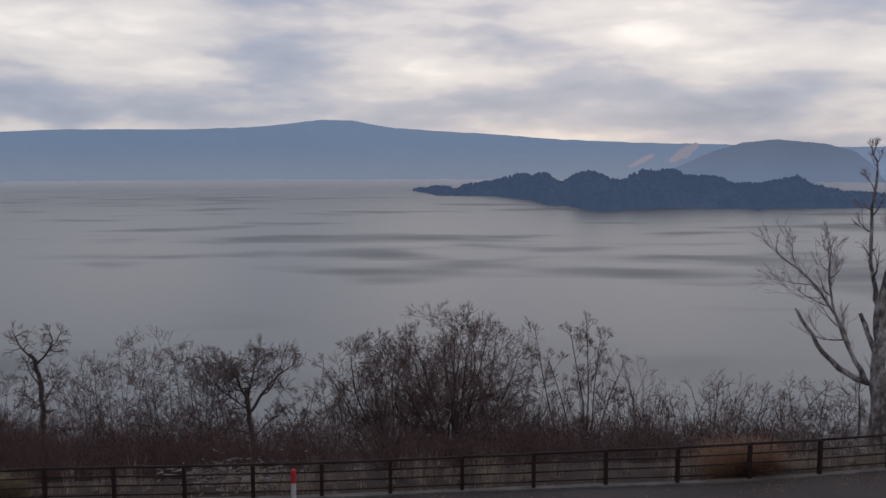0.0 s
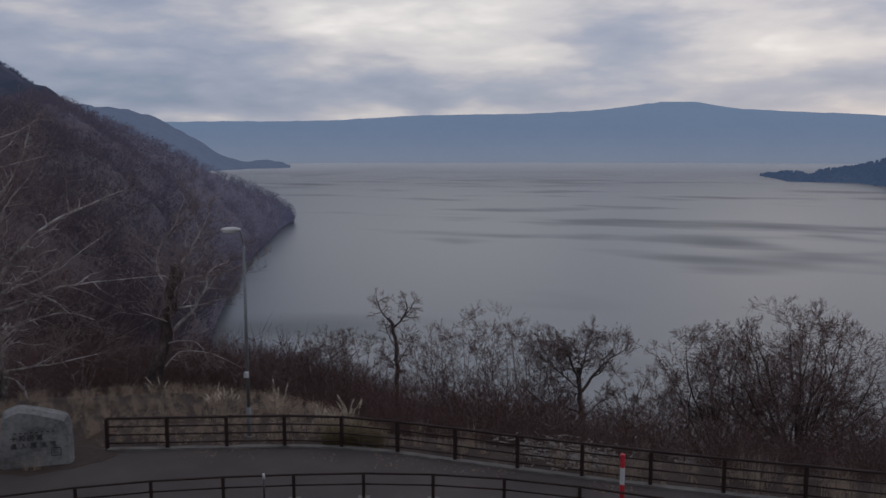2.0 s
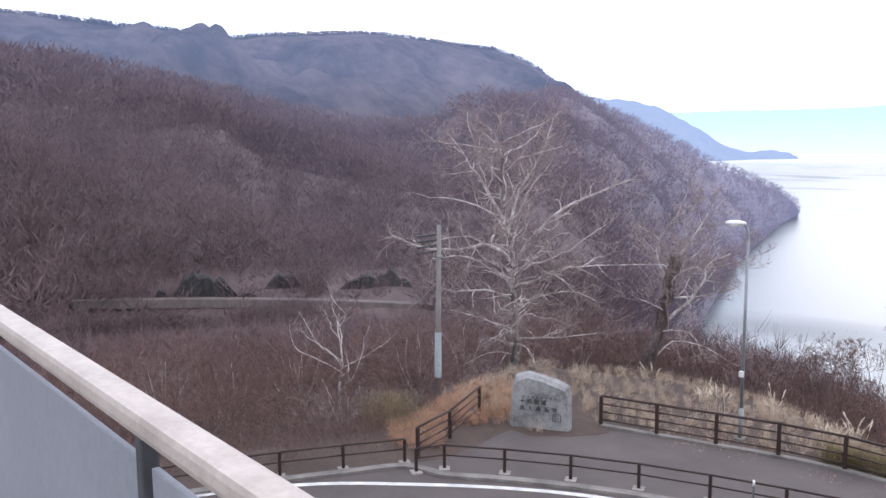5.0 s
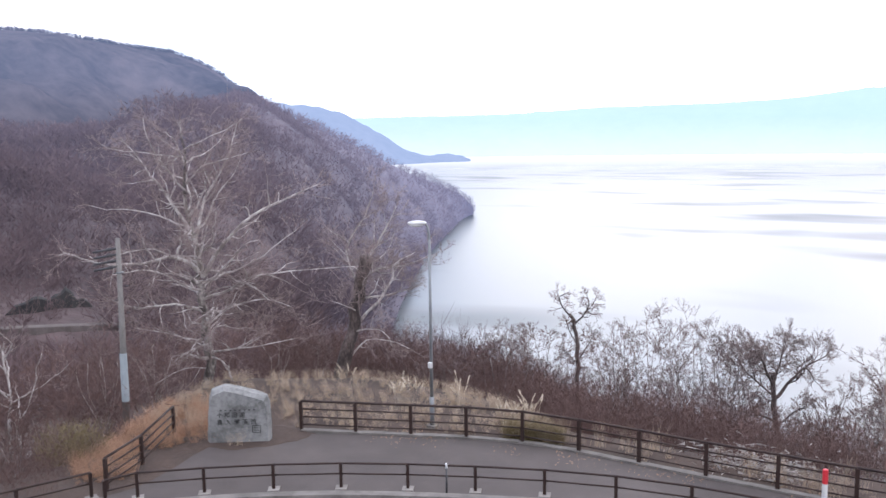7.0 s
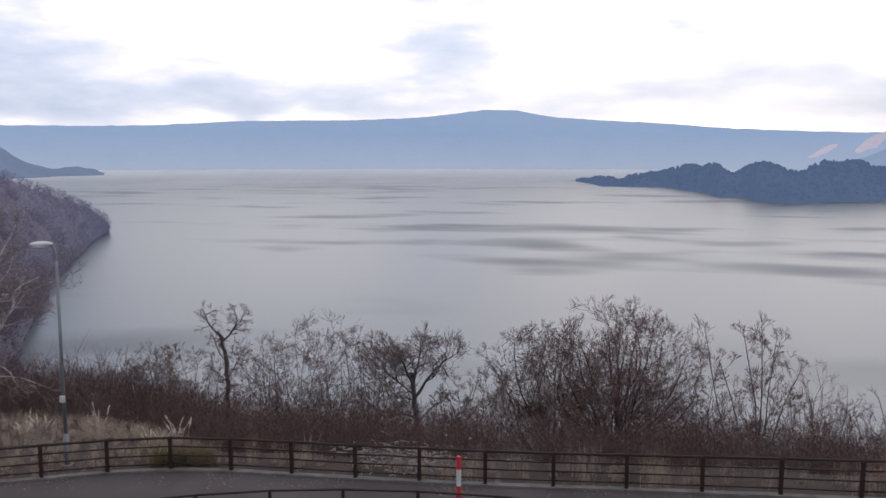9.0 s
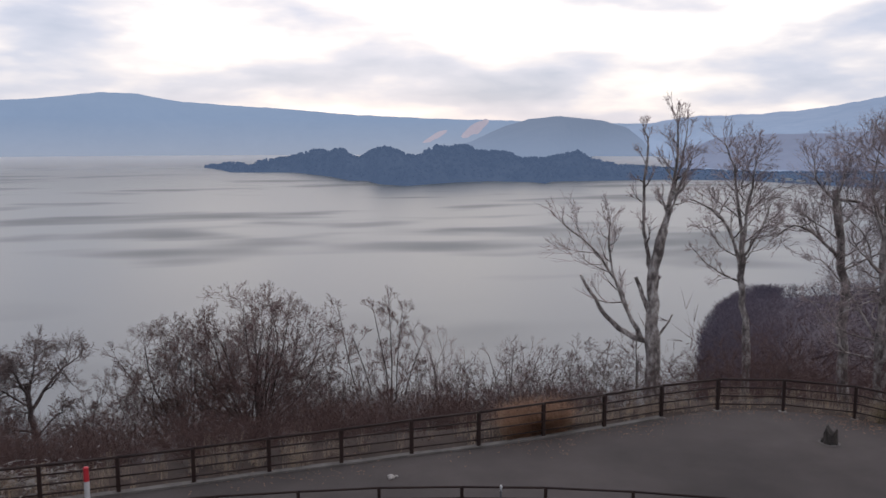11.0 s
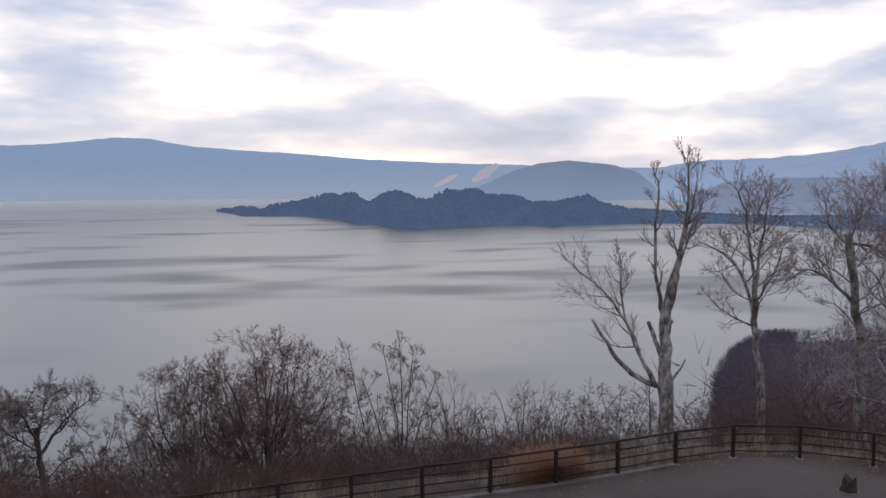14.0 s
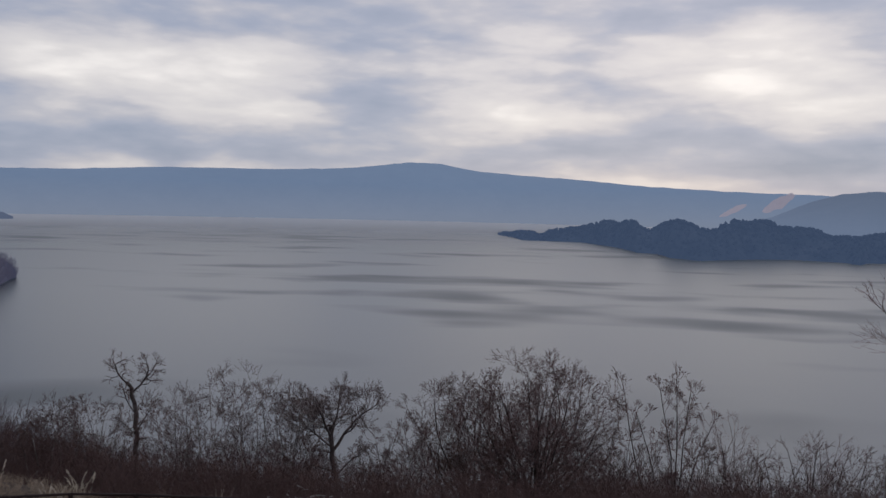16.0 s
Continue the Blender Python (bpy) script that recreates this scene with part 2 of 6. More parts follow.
# haze emission again, weaker on the mountain's lower part
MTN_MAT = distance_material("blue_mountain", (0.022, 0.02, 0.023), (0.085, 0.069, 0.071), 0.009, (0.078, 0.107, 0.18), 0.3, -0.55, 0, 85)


def water_material():
    m = bpy.data.materials.new("lake_water")
    m.use_nodes = True
    n, l = m.node_tree.nodes, m.node_tree.links
    b = n["Principled BSDF"]
    b.inputs["Base Color"].default_value = (0.04, 0.058, 0.068, 1)
    b.inputs["IOR"].default_value = 1.6
    b.inputs["Specular IOR Level"].default_value = 0.9
    co = n.new("ShaderNodeTexCoord")
    # wind patches: long streaks across the view
    mp = n.new("ShaderNodeMapping")
    mp.inputs["Scale"].default_value = (0.0009, 0.0015, 1)
    mp.inputs["Rotation"].default_value = (0, 0, radians(-8))
    l.new(co.outputs["Object"], mp.inputs["Vector"])
    patch = n.new("ShaderNodeTexNoise")
    patch.inputs["Scale"].default_value, patch.inputs["Detail"].default_value, patch.inputs["Distortion"].default_value = 1.6, 2, 0.15
    l.new(mp.outputs["Vector"], patch.inputs["Vector"])
    ramp = n.new("ShaderNodeValToRGB")
    ramp.color_ramp.elements[0].position, ramp.color_ramp.elements[1].position = 0.34, 0.5
    ramp.color_ramp.interpolation = "EASE"
    ramp.color_ramp.elements[0].color, ramp.color_ramp.elements[1].color = (0.52, 0.52, 0.52, 1), (0.29, 0.29, 0.29, 1)
    mp3 = n.new("ShaderNodeMapping")
    mp3.inputs["Scale"].default_value = (0.0042, 0.0085, 1)
    mp3.inputs["Rotation"].default_value = (0, 0, radians(-5))
    l.new(co.outputs["Object"], mp3.inputs["Vector"])
    streak = n.new("ShaderNodeTexNoise")
    streak.inputs["Scale"].default_value, streak.inputs["Detail"].default_value, streak.inputs["Distortion"].default_value = 1.0, 2.0, 0.2
    l.new(mp3.outputs["Vector"], streak.inputs["Vector"])
    both = n.new("ShaderNodeMath")
    both.operation = "MULTIPLY_ADD"
    both.inputs[1].default_value = 0.55
    l.new(streak.outputs["Fac"], both.inputs[0])
    half = n.new("ShaderNodeMath")
    half.operation = "MULTIPLY"
    half.inputs[1].default_value = 0.45
    l.new(patch.outputs["Fac"], half.inputs[0])
    l.new(half.outputs[0], both.inputs[2])
    l.new(both.outputs[0], ramp.inputs["Fac"])
    # ruffled a little more towards the far shore
    dist, wind, rough = n.new("ShaderNodeVectorMath"), n.new("ShaderNodeMapRange"), n.new("ShaderNodeMath")
    dist.operation, rough.operation = "LENGTH", "ADD"
    l.new(co.outputs["Object"], dist.inputs[0])
    l.new(dist.outputs["Value"], wind.inputs["Value"])
    wind.inputs["From Min"].default_value, wind.inputs["From Max"].default_value, wind.inputs["To Max"].default_value = 1000, 3000, 0.12
    l.new(ramp.outputs["Color"], rough.inputs[0])
    l.new(wind.outputs["Result"], rough.inputs[1])
    l.new(rough.outputs[0], b.inputs["Roughness"])
    return m


WATER = water_material()

# ============ sky and sun ============
def build_sky():
    w = bpy.data.worlds.new("sky")
    scene.world = w
    w.use_nodes = True
    n, l = w.node_tree.nodes, w.node_tree.links
    bg = n["Background"]
    sky = n.new("ShaderNodeTexSky")
    sky.sky_type, sky.sun_disc = "NISHITA", False
    sky.sun_elevation, sky.sun_rotation = radians(25), radians(9)
    co = n.new("ShaderNodeTexCoord")
    sep = n.new("ShaderNodeSeparateXYZ")
    l.new(co.outputs["Generated"], sep.inputs[0])

    def math_node(op, a, b=None, c=None, clamp=False):
        k = n.new("ShaderNodeMath")
        k.operation, k.use_clamp = op, clamp
        for i, v in enumerate((a, b, c)):
            if v is None:
                continue
            if isinstance(v, (int, float)):
                k.inputs[i].default_value = v
            else:
                l.new(v, k.inputs[i])
        return k.outputs[0]

    z = math_node("MAXIMUM", sep.outputs["Z"], 0.0)
    # cloud space: heaps flattened towards the horizon
    pl = n.new("ShaderNodeCombineXYZ")
    l.new(sep.outputs["X"], pl.inputs[0])
    l.new(sep.outputs["Y"], pl.inputs[1])
    l.new(math_node("MULTIPLY", z, 3.5), pl.inputs[2])

    def fbm(scale, detail, rough, distort=0.0, offset=(0, 0, 0)):
        mp = n.new("ShaderNodeMapping")
        mp.inputs["Location"].default_value = offset
        l.new(pl.outputs[0], mp.inputs["Vector"])
        t = n.new("ShaderNodeTexNoise")
        t.inputs["Scale"].default_value, t.inputs["Detail"].default_value = scale, detail
        t.inputs["Roughness"].default_value, t.inputs["Distortion"].default_value = rough, distort
        l.new(mp.outputs[0], t.inputs["Vector"])
        return t.outputs["Fac"]

    def rgb_ramp(fac, stops):
        r = n.new("ShaderNodeValToRGB")
        e = r.color_ramp.elements
        e[0].position, e[0].color = stops[0][0], (*stops[0][1], 1)
        e[1].position, e[1].color = stops[-1][0], (*stops[-1][1], 1)
        for p, c in stops[1:-1]:
            k = e.new(p)
            k.color = (*c, 1)
        l.new(fac, r.inputs["Fac"])
        return r.outputs["Color"]

    # heaped clouds: rounded cells pushed about by a coarse noise, over broad and fine drifts
    push = n.new("ShaderNodeTexNoise")
    push.inputs["Scale"].default_value, push.inputs["Detail"].default_value = 5.0, 4
    l.new(pl.outputs[0], push.inputs["Vector"])
    shifted = n.new("ShaderNodeVectorMath")
    shifted.operation = "MULTIPLY_ADD"
    shifted.inputs[1].default_value = (0.16, 0.16, 0.16)
    l.new(push.outputs["Color"], shifted.inputs[0])
    l.new(pl.outputs[0], shifted.inputs[2])
    cells = n.new("ShaderNodeTexVoronoi")
    cells.feature = "SMOOTH_F1"
    cells.inputs["Scale"].default_value, cells.inputs["Detail"].default_value, cells.inputs["Roughness"].default_value = 4.2, 3.0, 0.5
    cells.inputs["Smoothness"].default_value = 0.5
    l.new(shifted.outputs[0], cells.inputs["Vector"])
    heaps = math_node("MULTIPLY_ADD", cells.outputs["Distance"], -0.62, 0.78)
    drift = math_node("ADD", math_node("MULTIPLY", fbm(3.6, 5, 0.5, 0.0, (1.35, 0.6, 0.4)), 0.5), math_node("MULTIPLY", fbm(9.0, 7, 0.58, 0.0, (4, 1, 0)), 0.24))
    clouds = math_node("ADD", drift, math_node("MULTIPLY", heaps, 0.52))
    # broad layout: a bluish bank low over the far range, light breaking through higher up and along the horizon, heavy cloud overhead
    band = rgb_ramp(z, [(0.0, (0.62,) * 3), (0.03, (0.6,) * 3), (0.046, (0.36,) * 3), (0.072, (0.33,) * 3), (0.1, (0.58,) * 3), (0.155, (0.66,) * 3), (0.195, (0.5,) * 3), (0.24, (0.3,) * 3), (0.4, (0.42,) * 3), (1.0, (0.5,) * 3)])
    bandv = n.new("ShaderNodeSeparateColor")
    l.new(band, bandv.inputs[0])
    side = math_node("MULTIPLY_ADD", math_node("MINIMUM", math_node("ADD", sep.outputs["X"], 0.42), 0.0), 0.6, 0.02)
    light = math_node("ADD", math_node("ADD", math_node("MULTIPLY_ADD", clouds, 2.2, -1.11), side), bandv.outputs[0], clamp=True)
    light = math_node("ADD", math_node("MULTIPLY_ADD", light, 0.86, -0.06), math_node("MULTIPLY", fbm(5.0, 5, 0.5, 0.0, (2, 5, 1)), 0.3))
    grey = rgb_ramp(light, [(0.02, (0.23, 0.298, 0.4)), (0.34, (0.39, 0.432, 0.512)), (0.48, (0.52, 0.53, 0.56)), (0.6, (0.675, 0.66, 0.642)), (0.78, (0.8, 0.775, 0.72)), (1.0, (1.05, 1.01, 0.91))])
    # a little open blue from the clear sky between the clouds
    mix = n.new("ShaderNodeMix")
    mix.data_type = "RGBA"
    mix.inputs["Factor"].default_value = 0.06
    l.new(grey, mix.inputs["A"])
    tone = n.new("ShaderNodeVectorMath")
    tone.operation = "SCALE"
    tone.inputs["Scale"].default_value = 0.12
    l.new(sky.outputs["Color"], tone.inputs[0])
    l.new(tone.outputs[0], mix.inputs["B"])
    l.new(mix.outputs["Result"], bg.inputs["Color"])
    bg.inputs["Strength"].default_value = 1.0


build_sky()
sun = new("sun", bpy.data.lights.new("sun", "SUN"))
# the sun stands behind the clouds over the peninsula
sun.data.energy, sun.data.angle, sun.data.color = 0.16, radians(75), (1.0, 0.95, 0.88)
sun.matrix_world = look(polar(-6, 100, 55), (0, 0, 0))

# ============ the large structure ============
FAR_FENCE = [(-18.3, 18.2), (-16.72, 18.95), (-15.15, 19.7), (-13.6, 20.42), (-11.97, 20.97), (-10.25, 21.2), (-8.48, 21.3), (-6.65, 21.37), (-4.87, 21.5),
             (-3.07, 21.62), (-1.25, 21.8), (0.68, 22.03), (2.64, 22.2), (4.65, 22.4), (6.67, 22.55), (8.77, 22.84), (10.9, 23.18), (13.08, 23.62), (15.24, 23.85),
             (17.28, 23.25), (19.05, 22.07), (20.08, 20.24), (20.6, 18.2), (21.15, 16.4), (21.2, 14.6), (21.0, 12.8)]
NEAR_FENCE = [(-18.5, 11.5), (-18.25, 12.25), (-17.06, 13.39), (-15.72, 14.53), (-14.3, 15.55), (-12.8, 16.44), (-11.25, 17.25), (-9.66, 18.0), (-8.0, 18.6), (-6.25, 19.02), (-4.4, 19.25),
              (-2.5, 19.33), (-0.6, 19.25), (1.25, 19.06), (3.13, 18.83), (5.06, 18.42), (6.98, 17.9), (8.9, 17.2), (10.8, 16.36), (12.78, 15.4), (14.75, 14.35), (16.65, 13.1), (18.5, 11.75), (20.2, 10.25), (21.75, 8.6)]
SIDE_FENCE = [(-21.4, 3.6), (-21.15, 5.2), (-20.8, 6.8), (-20.36, 8.38), (-19.83, 10.0), (-19.25, 11.6)]
STUB_FENCE = [(-19.35, 12.1), (-20.0, 13.65), (-21.38, 15.78)]

EDGE = [(-180, 30), (-100, 26), (-70, 23.5), (-60, 25.2), (-50, 27.6), (-42, 29.7), (-36, 30.0), (-28, 28.0), (-15, 24.5), (0, 23.2), (15, 23.2), (27, 24.8), (33, 28.5),
        (40, 31), (50, 32), (54, 29), (58, 24.6), (66, 22.9), (75, 22.6), (100, 24), (180, 30)]
DROP = [(-180, 0.0), (-90, 0.1), (-70, 0.28), (-55, 0.3), (-40, 0.34), (-28, 0.4), (-12, 0.42), (20, 0.42), (34, 0.4), (40, 0.4), (46, 0.32), (60, 0.27), (80, 0.25), (95, 0.15), (120, 0.0), (180, 0.0)]


def ground_z(az, r):
    e = lerp_list(EDGE, az)
    if r <= e:
        return -0.06
    d = r - e
    z = -lerp_list(DROP, az) * d * smooth(-3, 6, d) - 0.06
    z += 0.5 * noise.noise(polar(az, r) * 0.12) * smooth(1, 10, d)
    return max(z, LAKE_Z - 12)


def build_ground():
    azs = [-180 + 2 * k for k in range(180)]
    rs = [0, 8, 14, 18, 20, 22, 24, 26, 28, 30, 32, 35, 38, 42, 46, 51, 57, 64, 72, 82, 95, 110, 130, 155, 185, 220, 270, 340, 450, 700, 1200, 2200, 3600, 4900]
    verts, faces = [], []
    for az in azs:
        for r in rs:
            verts.append(polar(az, r, ground_z(az, r) if abs(az) < 110 or r < 40 else ground_z(az, 40)))
    k = len(rs)
    for i in range(len(azs)):
        j = (i + 1) % len(azs)
        for q in range(k - 1):
            faces.append((i * k + q, i * k + q + 1, j * k + q + 1, j * k + q))
    tagged(mesh_object("ground", verts, faces, SOIL, shade=True), "sloping ground of soil and dead leaves", "ground", kind="structure")


build_ground()
bm = bmesh.new()
bmesh.ops.create_circle(bm, cap_ends=True, segments=96, radius=4950, matrix=Matrix.Translation((0, 0, LAKE_Z)))
me = bpy.data.meshes.new("water")
bm.to_mesh(me)
bm.free()
me.materials.append(WATER)
tagged(new("water", me), "wide calm lake with wind streaks reflecting cloudy sky", "lake", kind="structure")


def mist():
    """thin mist on the far half of the lake: an added white sheet, denser towards the far shore"""
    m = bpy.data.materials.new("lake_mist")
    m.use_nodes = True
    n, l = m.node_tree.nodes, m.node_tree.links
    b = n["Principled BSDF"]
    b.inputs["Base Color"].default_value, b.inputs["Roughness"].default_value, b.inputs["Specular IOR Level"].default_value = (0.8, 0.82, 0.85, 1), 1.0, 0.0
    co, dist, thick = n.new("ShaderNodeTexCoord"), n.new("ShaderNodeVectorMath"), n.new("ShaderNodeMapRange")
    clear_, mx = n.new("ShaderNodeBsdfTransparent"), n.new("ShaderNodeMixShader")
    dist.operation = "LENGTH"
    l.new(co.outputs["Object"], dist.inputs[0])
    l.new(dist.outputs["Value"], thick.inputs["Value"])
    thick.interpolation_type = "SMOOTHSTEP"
    # opacity rises with distance, so the sheet brightens the far water
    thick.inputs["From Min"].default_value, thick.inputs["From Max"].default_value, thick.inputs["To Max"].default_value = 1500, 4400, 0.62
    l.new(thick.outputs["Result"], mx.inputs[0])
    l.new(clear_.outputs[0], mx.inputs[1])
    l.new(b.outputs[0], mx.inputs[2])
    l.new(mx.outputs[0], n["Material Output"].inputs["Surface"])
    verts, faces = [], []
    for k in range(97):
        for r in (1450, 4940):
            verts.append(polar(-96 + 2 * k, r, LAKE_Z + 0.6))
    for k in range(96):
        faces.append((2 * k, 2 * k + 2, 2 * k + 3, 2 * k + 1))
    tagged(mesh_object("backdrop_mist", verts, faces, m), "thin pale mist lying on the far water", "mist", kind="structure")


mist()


def fan(name, centre, line, z, mat_, label, category, kind="structure"):
    verts = [Vector((*centre, z))] + [Vector((x, y, z)) for x, y in line]
    return tagged(mesh_object(name, verts, [(0, i, i + 1) for i in range(1, len(line))], mat_), label, category, kind=kind)


def offset_line(line, d):
    """the line moved d metres to its left"""
    out = []
    for i, p in enumerate(line):
        a, b = Vector(line[max(0, i - 1)]), Vector(line[min(len(line) - 1, i + 1)])
        t = (b - a).normalized()
        out.append((p[0] - t.y * d, p[1] + t.x * d))
    return out


def dense(line, step=0.5):
    """the line as a smooth curve, in short steps"""
    pts = [Vector(p) for p in line]
    out = []
    for i in range(len(pts) - 1):
        p0, p1, p2, p3 = pts[max(0, i - 1)], pts[i], pts[i + 1], pts[min(len(pts) - 1, i + 2)]
        k = max(2, int((p2 - p1).length / step))
        for j in range(k):
            t = j / k
            q = 0.5 * ((2 * p1) + (p2 - p0) * t + (2 * p0 - 5 * p1 + 4 * p2 - p3) * t * t + (3 * p1 - p0 - 3 * p2 + p3) * t ** 3)
            out.append((q.x, q.y))
    return out + [tuple(pts[-1])]


def strip(name, line, d0, d1, z0, z1, mat_, label, category, wobble=0.0):
    """a low raised strip along a line, between two offsets"""
    line = dense(line)
    a, b = offset_line(line, d0), offset_line(line, d1)
    verts, faces = [], []
    for i, (p, q) in enumerate(zip(a, b)):
        w = wobble * noise.noise(Vector((p[0] * 0.9, p[1] * 0.9, 1.3)))
        verts += [(p[0], p[1], z0), (p[0], p[1], z1), (q[0], q[1] + w, z1), (q[0], q[1] + w, z0)]
    for i in range(len(a) - 1):
        for s in range(3):
            faces.append((4 * i + s, 4 * i + s + 1, 4 * i + s + 5, 4 * i + s + 4))
    return tagged(mesh_object(name, verts, faces, mat_), label, category, kind="structure")


plaza = dense(SIDE_FENCE + [(-18.9, 12.6), (-19.2, 14.2), (-19.6, 15.6), (-19.0, 17.1)] + offset_line(FAR_FENCE, -0.05)[1:] + [(23.5, 10.5), (25, 5), (25, 0)])
fan("pavement", (0, 4), plaza, 0.0, ASPHALT, "worn dark grey asphalt of the lookout terrace and road", "pavement")
strip("kerb_outer", FAR_FENCE[:18], -0.12, 0.08, -0.1, 0.05, CONCRETE, "pale weathered concrete kerb under the outer fence", "kerb", 0.06)
strip("kerb_inner", offset_line(SIDE_FENCE, -0.29) + offset_line(NEAR_FENCE[1:], -0.43), -0.13, 0.13, -0.1, 0.08, CONCRETE, "pale weathered concrete kerb under the roadside fences", "kerb", 0.02)
strip("road_line", [(-20.6, 5.8), (-19.95, 7.75), (-19.3, 9.1), (-18.35, 10.45), (-16.55, 12.6), (-14.6, 14.35), (-12.2, 15.75), (-9.4, 16.9), (-6, 17.7), (-2, 18.0), (3, 17.5), (8, 15.8), (13, 13.2), (18, 9.6)],
      -0.09, 0.09, -0.01, 0.008, WHITE_PAINT, "white edge line painted along the road", "road marking")


# ============ hills ============
def ridge(name, crest, dist, foot, mat_, label, step=0.5, rows=16, rough=6.0, bulge=0.35, spread=1.15, size=90.0, fall=0.5, skirt=0.0, bumps=0.0007):
    """a hill seen from the terrace: crest heights (az, elevation), crest distances (az, r) and the foot (az, r, z)"""
    a0, a1 = min(c[0] for c in crest), max(c[0] for c in crest)
    azs = list(np.arange(a0, a1 + 1e-6, step))
    foot_r, foot_z = [(f[0], f[1]) for f in foot], [(f[0], f[2]) for f in foot]
    verts, faces = [], []
    for az in azs:
        rc = lerp_list(dist, az)
        zc = rise(lerp_list(crest, az), rc) + rc * bumps * noise.fractal(Vector((az * 1.1, rc * 0.01, 5.0)), 0.8, 2.0, 4)
        rf, zf = lerp_list(foot_r, az), lerp_list(foot_z, az)
        for q in range(rows + 3):
            if q <= rows:
                k = q / rows
                r = rf + (rc - rf) * k
                z = zf + (zc - zf) * (k + bulge * math.sin(math.pi * k) * 0.5)
                g = math.sin(math.pi * k)
            else:
                r = rc * (1 + (spread - 1) * (q - rows) / 2)
                z = zc + (LAKE_Z - 2 - zc) * fall * (q - rows) / 2
                g = 0.3
            if q == 0 and skirt:
                r, z, g = r - 12, z - skirt, 0.0
            p = polar(az, r)
            z += rough * g * noise.fractal(p / size, 0.9, 2.1, 4)
            verts.append((p.x, p.y, z))
    k = rows + 3
    for i in range(len(azs) - 1):
        for q in range(k - 1):
            faces.append((i * k + q, (i + 1) * k + q, (i + 1) * k + q + 1, i * k + q + 1))
    ob = mesh_object(name, verts, faces, mat_, shade=True)
    tagged(ob, label, "hill", kind="structure")
    return np.array(verts).reshape(len(azs), k, 3)


def lake_r(el):
    return (EYE_Z - LAKE_Z) / math.tan(radians(-el))


DEEP = LAKE_Z - 2
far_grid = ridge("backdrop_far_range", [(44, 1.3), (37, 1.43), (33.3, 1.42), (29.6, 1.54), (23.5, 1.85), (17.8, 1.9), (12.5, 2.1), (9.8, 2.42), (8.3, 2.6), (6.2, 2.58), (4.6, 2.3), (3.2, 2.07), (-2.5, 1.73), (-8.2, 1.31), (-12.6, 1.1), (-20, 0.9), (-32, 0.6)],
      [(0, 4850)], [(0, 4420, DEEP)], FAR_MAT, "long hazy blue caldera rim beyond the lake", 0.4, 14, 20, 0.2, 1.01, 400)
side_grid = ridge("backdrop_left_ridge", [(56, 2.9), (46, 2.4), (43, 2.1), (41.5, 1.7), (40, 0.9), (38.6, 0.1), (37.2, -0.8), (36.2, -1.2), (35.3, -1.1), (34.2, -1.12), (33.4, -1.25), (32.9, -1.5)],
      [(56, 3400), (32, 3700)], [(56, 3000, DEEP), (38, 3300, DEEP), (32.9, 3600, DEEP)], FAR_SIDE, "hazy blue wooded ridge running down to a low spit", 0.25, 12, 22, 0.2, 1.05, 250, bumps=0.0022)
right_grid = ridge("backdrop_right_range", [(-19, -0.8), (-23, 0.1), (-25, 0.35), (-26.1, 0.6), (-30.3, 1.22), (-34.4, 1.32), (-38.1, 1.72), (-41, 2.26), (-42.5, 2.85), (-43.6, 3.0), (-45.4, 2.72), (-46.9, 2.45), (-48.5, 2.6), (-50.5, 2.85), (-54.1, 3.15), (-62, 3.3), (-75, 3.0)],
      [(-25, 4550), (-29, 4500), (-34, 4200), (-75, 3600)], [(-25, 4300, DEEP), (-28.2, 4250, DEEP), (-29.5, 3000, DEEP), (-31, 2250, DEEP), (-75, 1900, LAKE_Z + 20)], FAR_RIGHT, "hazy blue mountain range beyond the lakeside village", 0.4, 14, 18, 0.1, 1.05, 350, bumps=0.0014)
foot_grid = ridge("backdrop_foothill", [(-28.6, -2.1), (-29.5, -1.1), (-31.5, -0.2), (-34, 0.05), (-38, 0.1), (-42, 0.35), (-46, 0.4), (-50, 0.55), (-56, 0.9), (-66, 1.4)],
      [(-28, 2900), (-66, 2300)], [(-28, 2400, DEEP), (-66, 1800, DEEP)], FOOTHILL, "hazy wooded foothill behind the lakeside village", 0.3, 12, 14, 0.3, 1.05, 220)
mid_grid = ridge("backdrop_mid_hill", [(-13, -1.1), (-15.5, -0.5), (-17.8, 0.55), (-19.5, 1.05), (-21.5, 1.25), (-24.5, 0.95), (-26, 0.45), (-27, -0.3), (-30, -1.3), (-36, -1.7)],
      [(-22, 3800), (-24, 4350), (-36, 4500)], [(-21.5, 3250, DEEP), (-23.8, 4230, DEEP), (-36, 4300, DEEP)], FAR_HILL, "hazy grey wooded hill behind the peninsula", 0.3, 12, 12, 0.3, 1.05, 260)

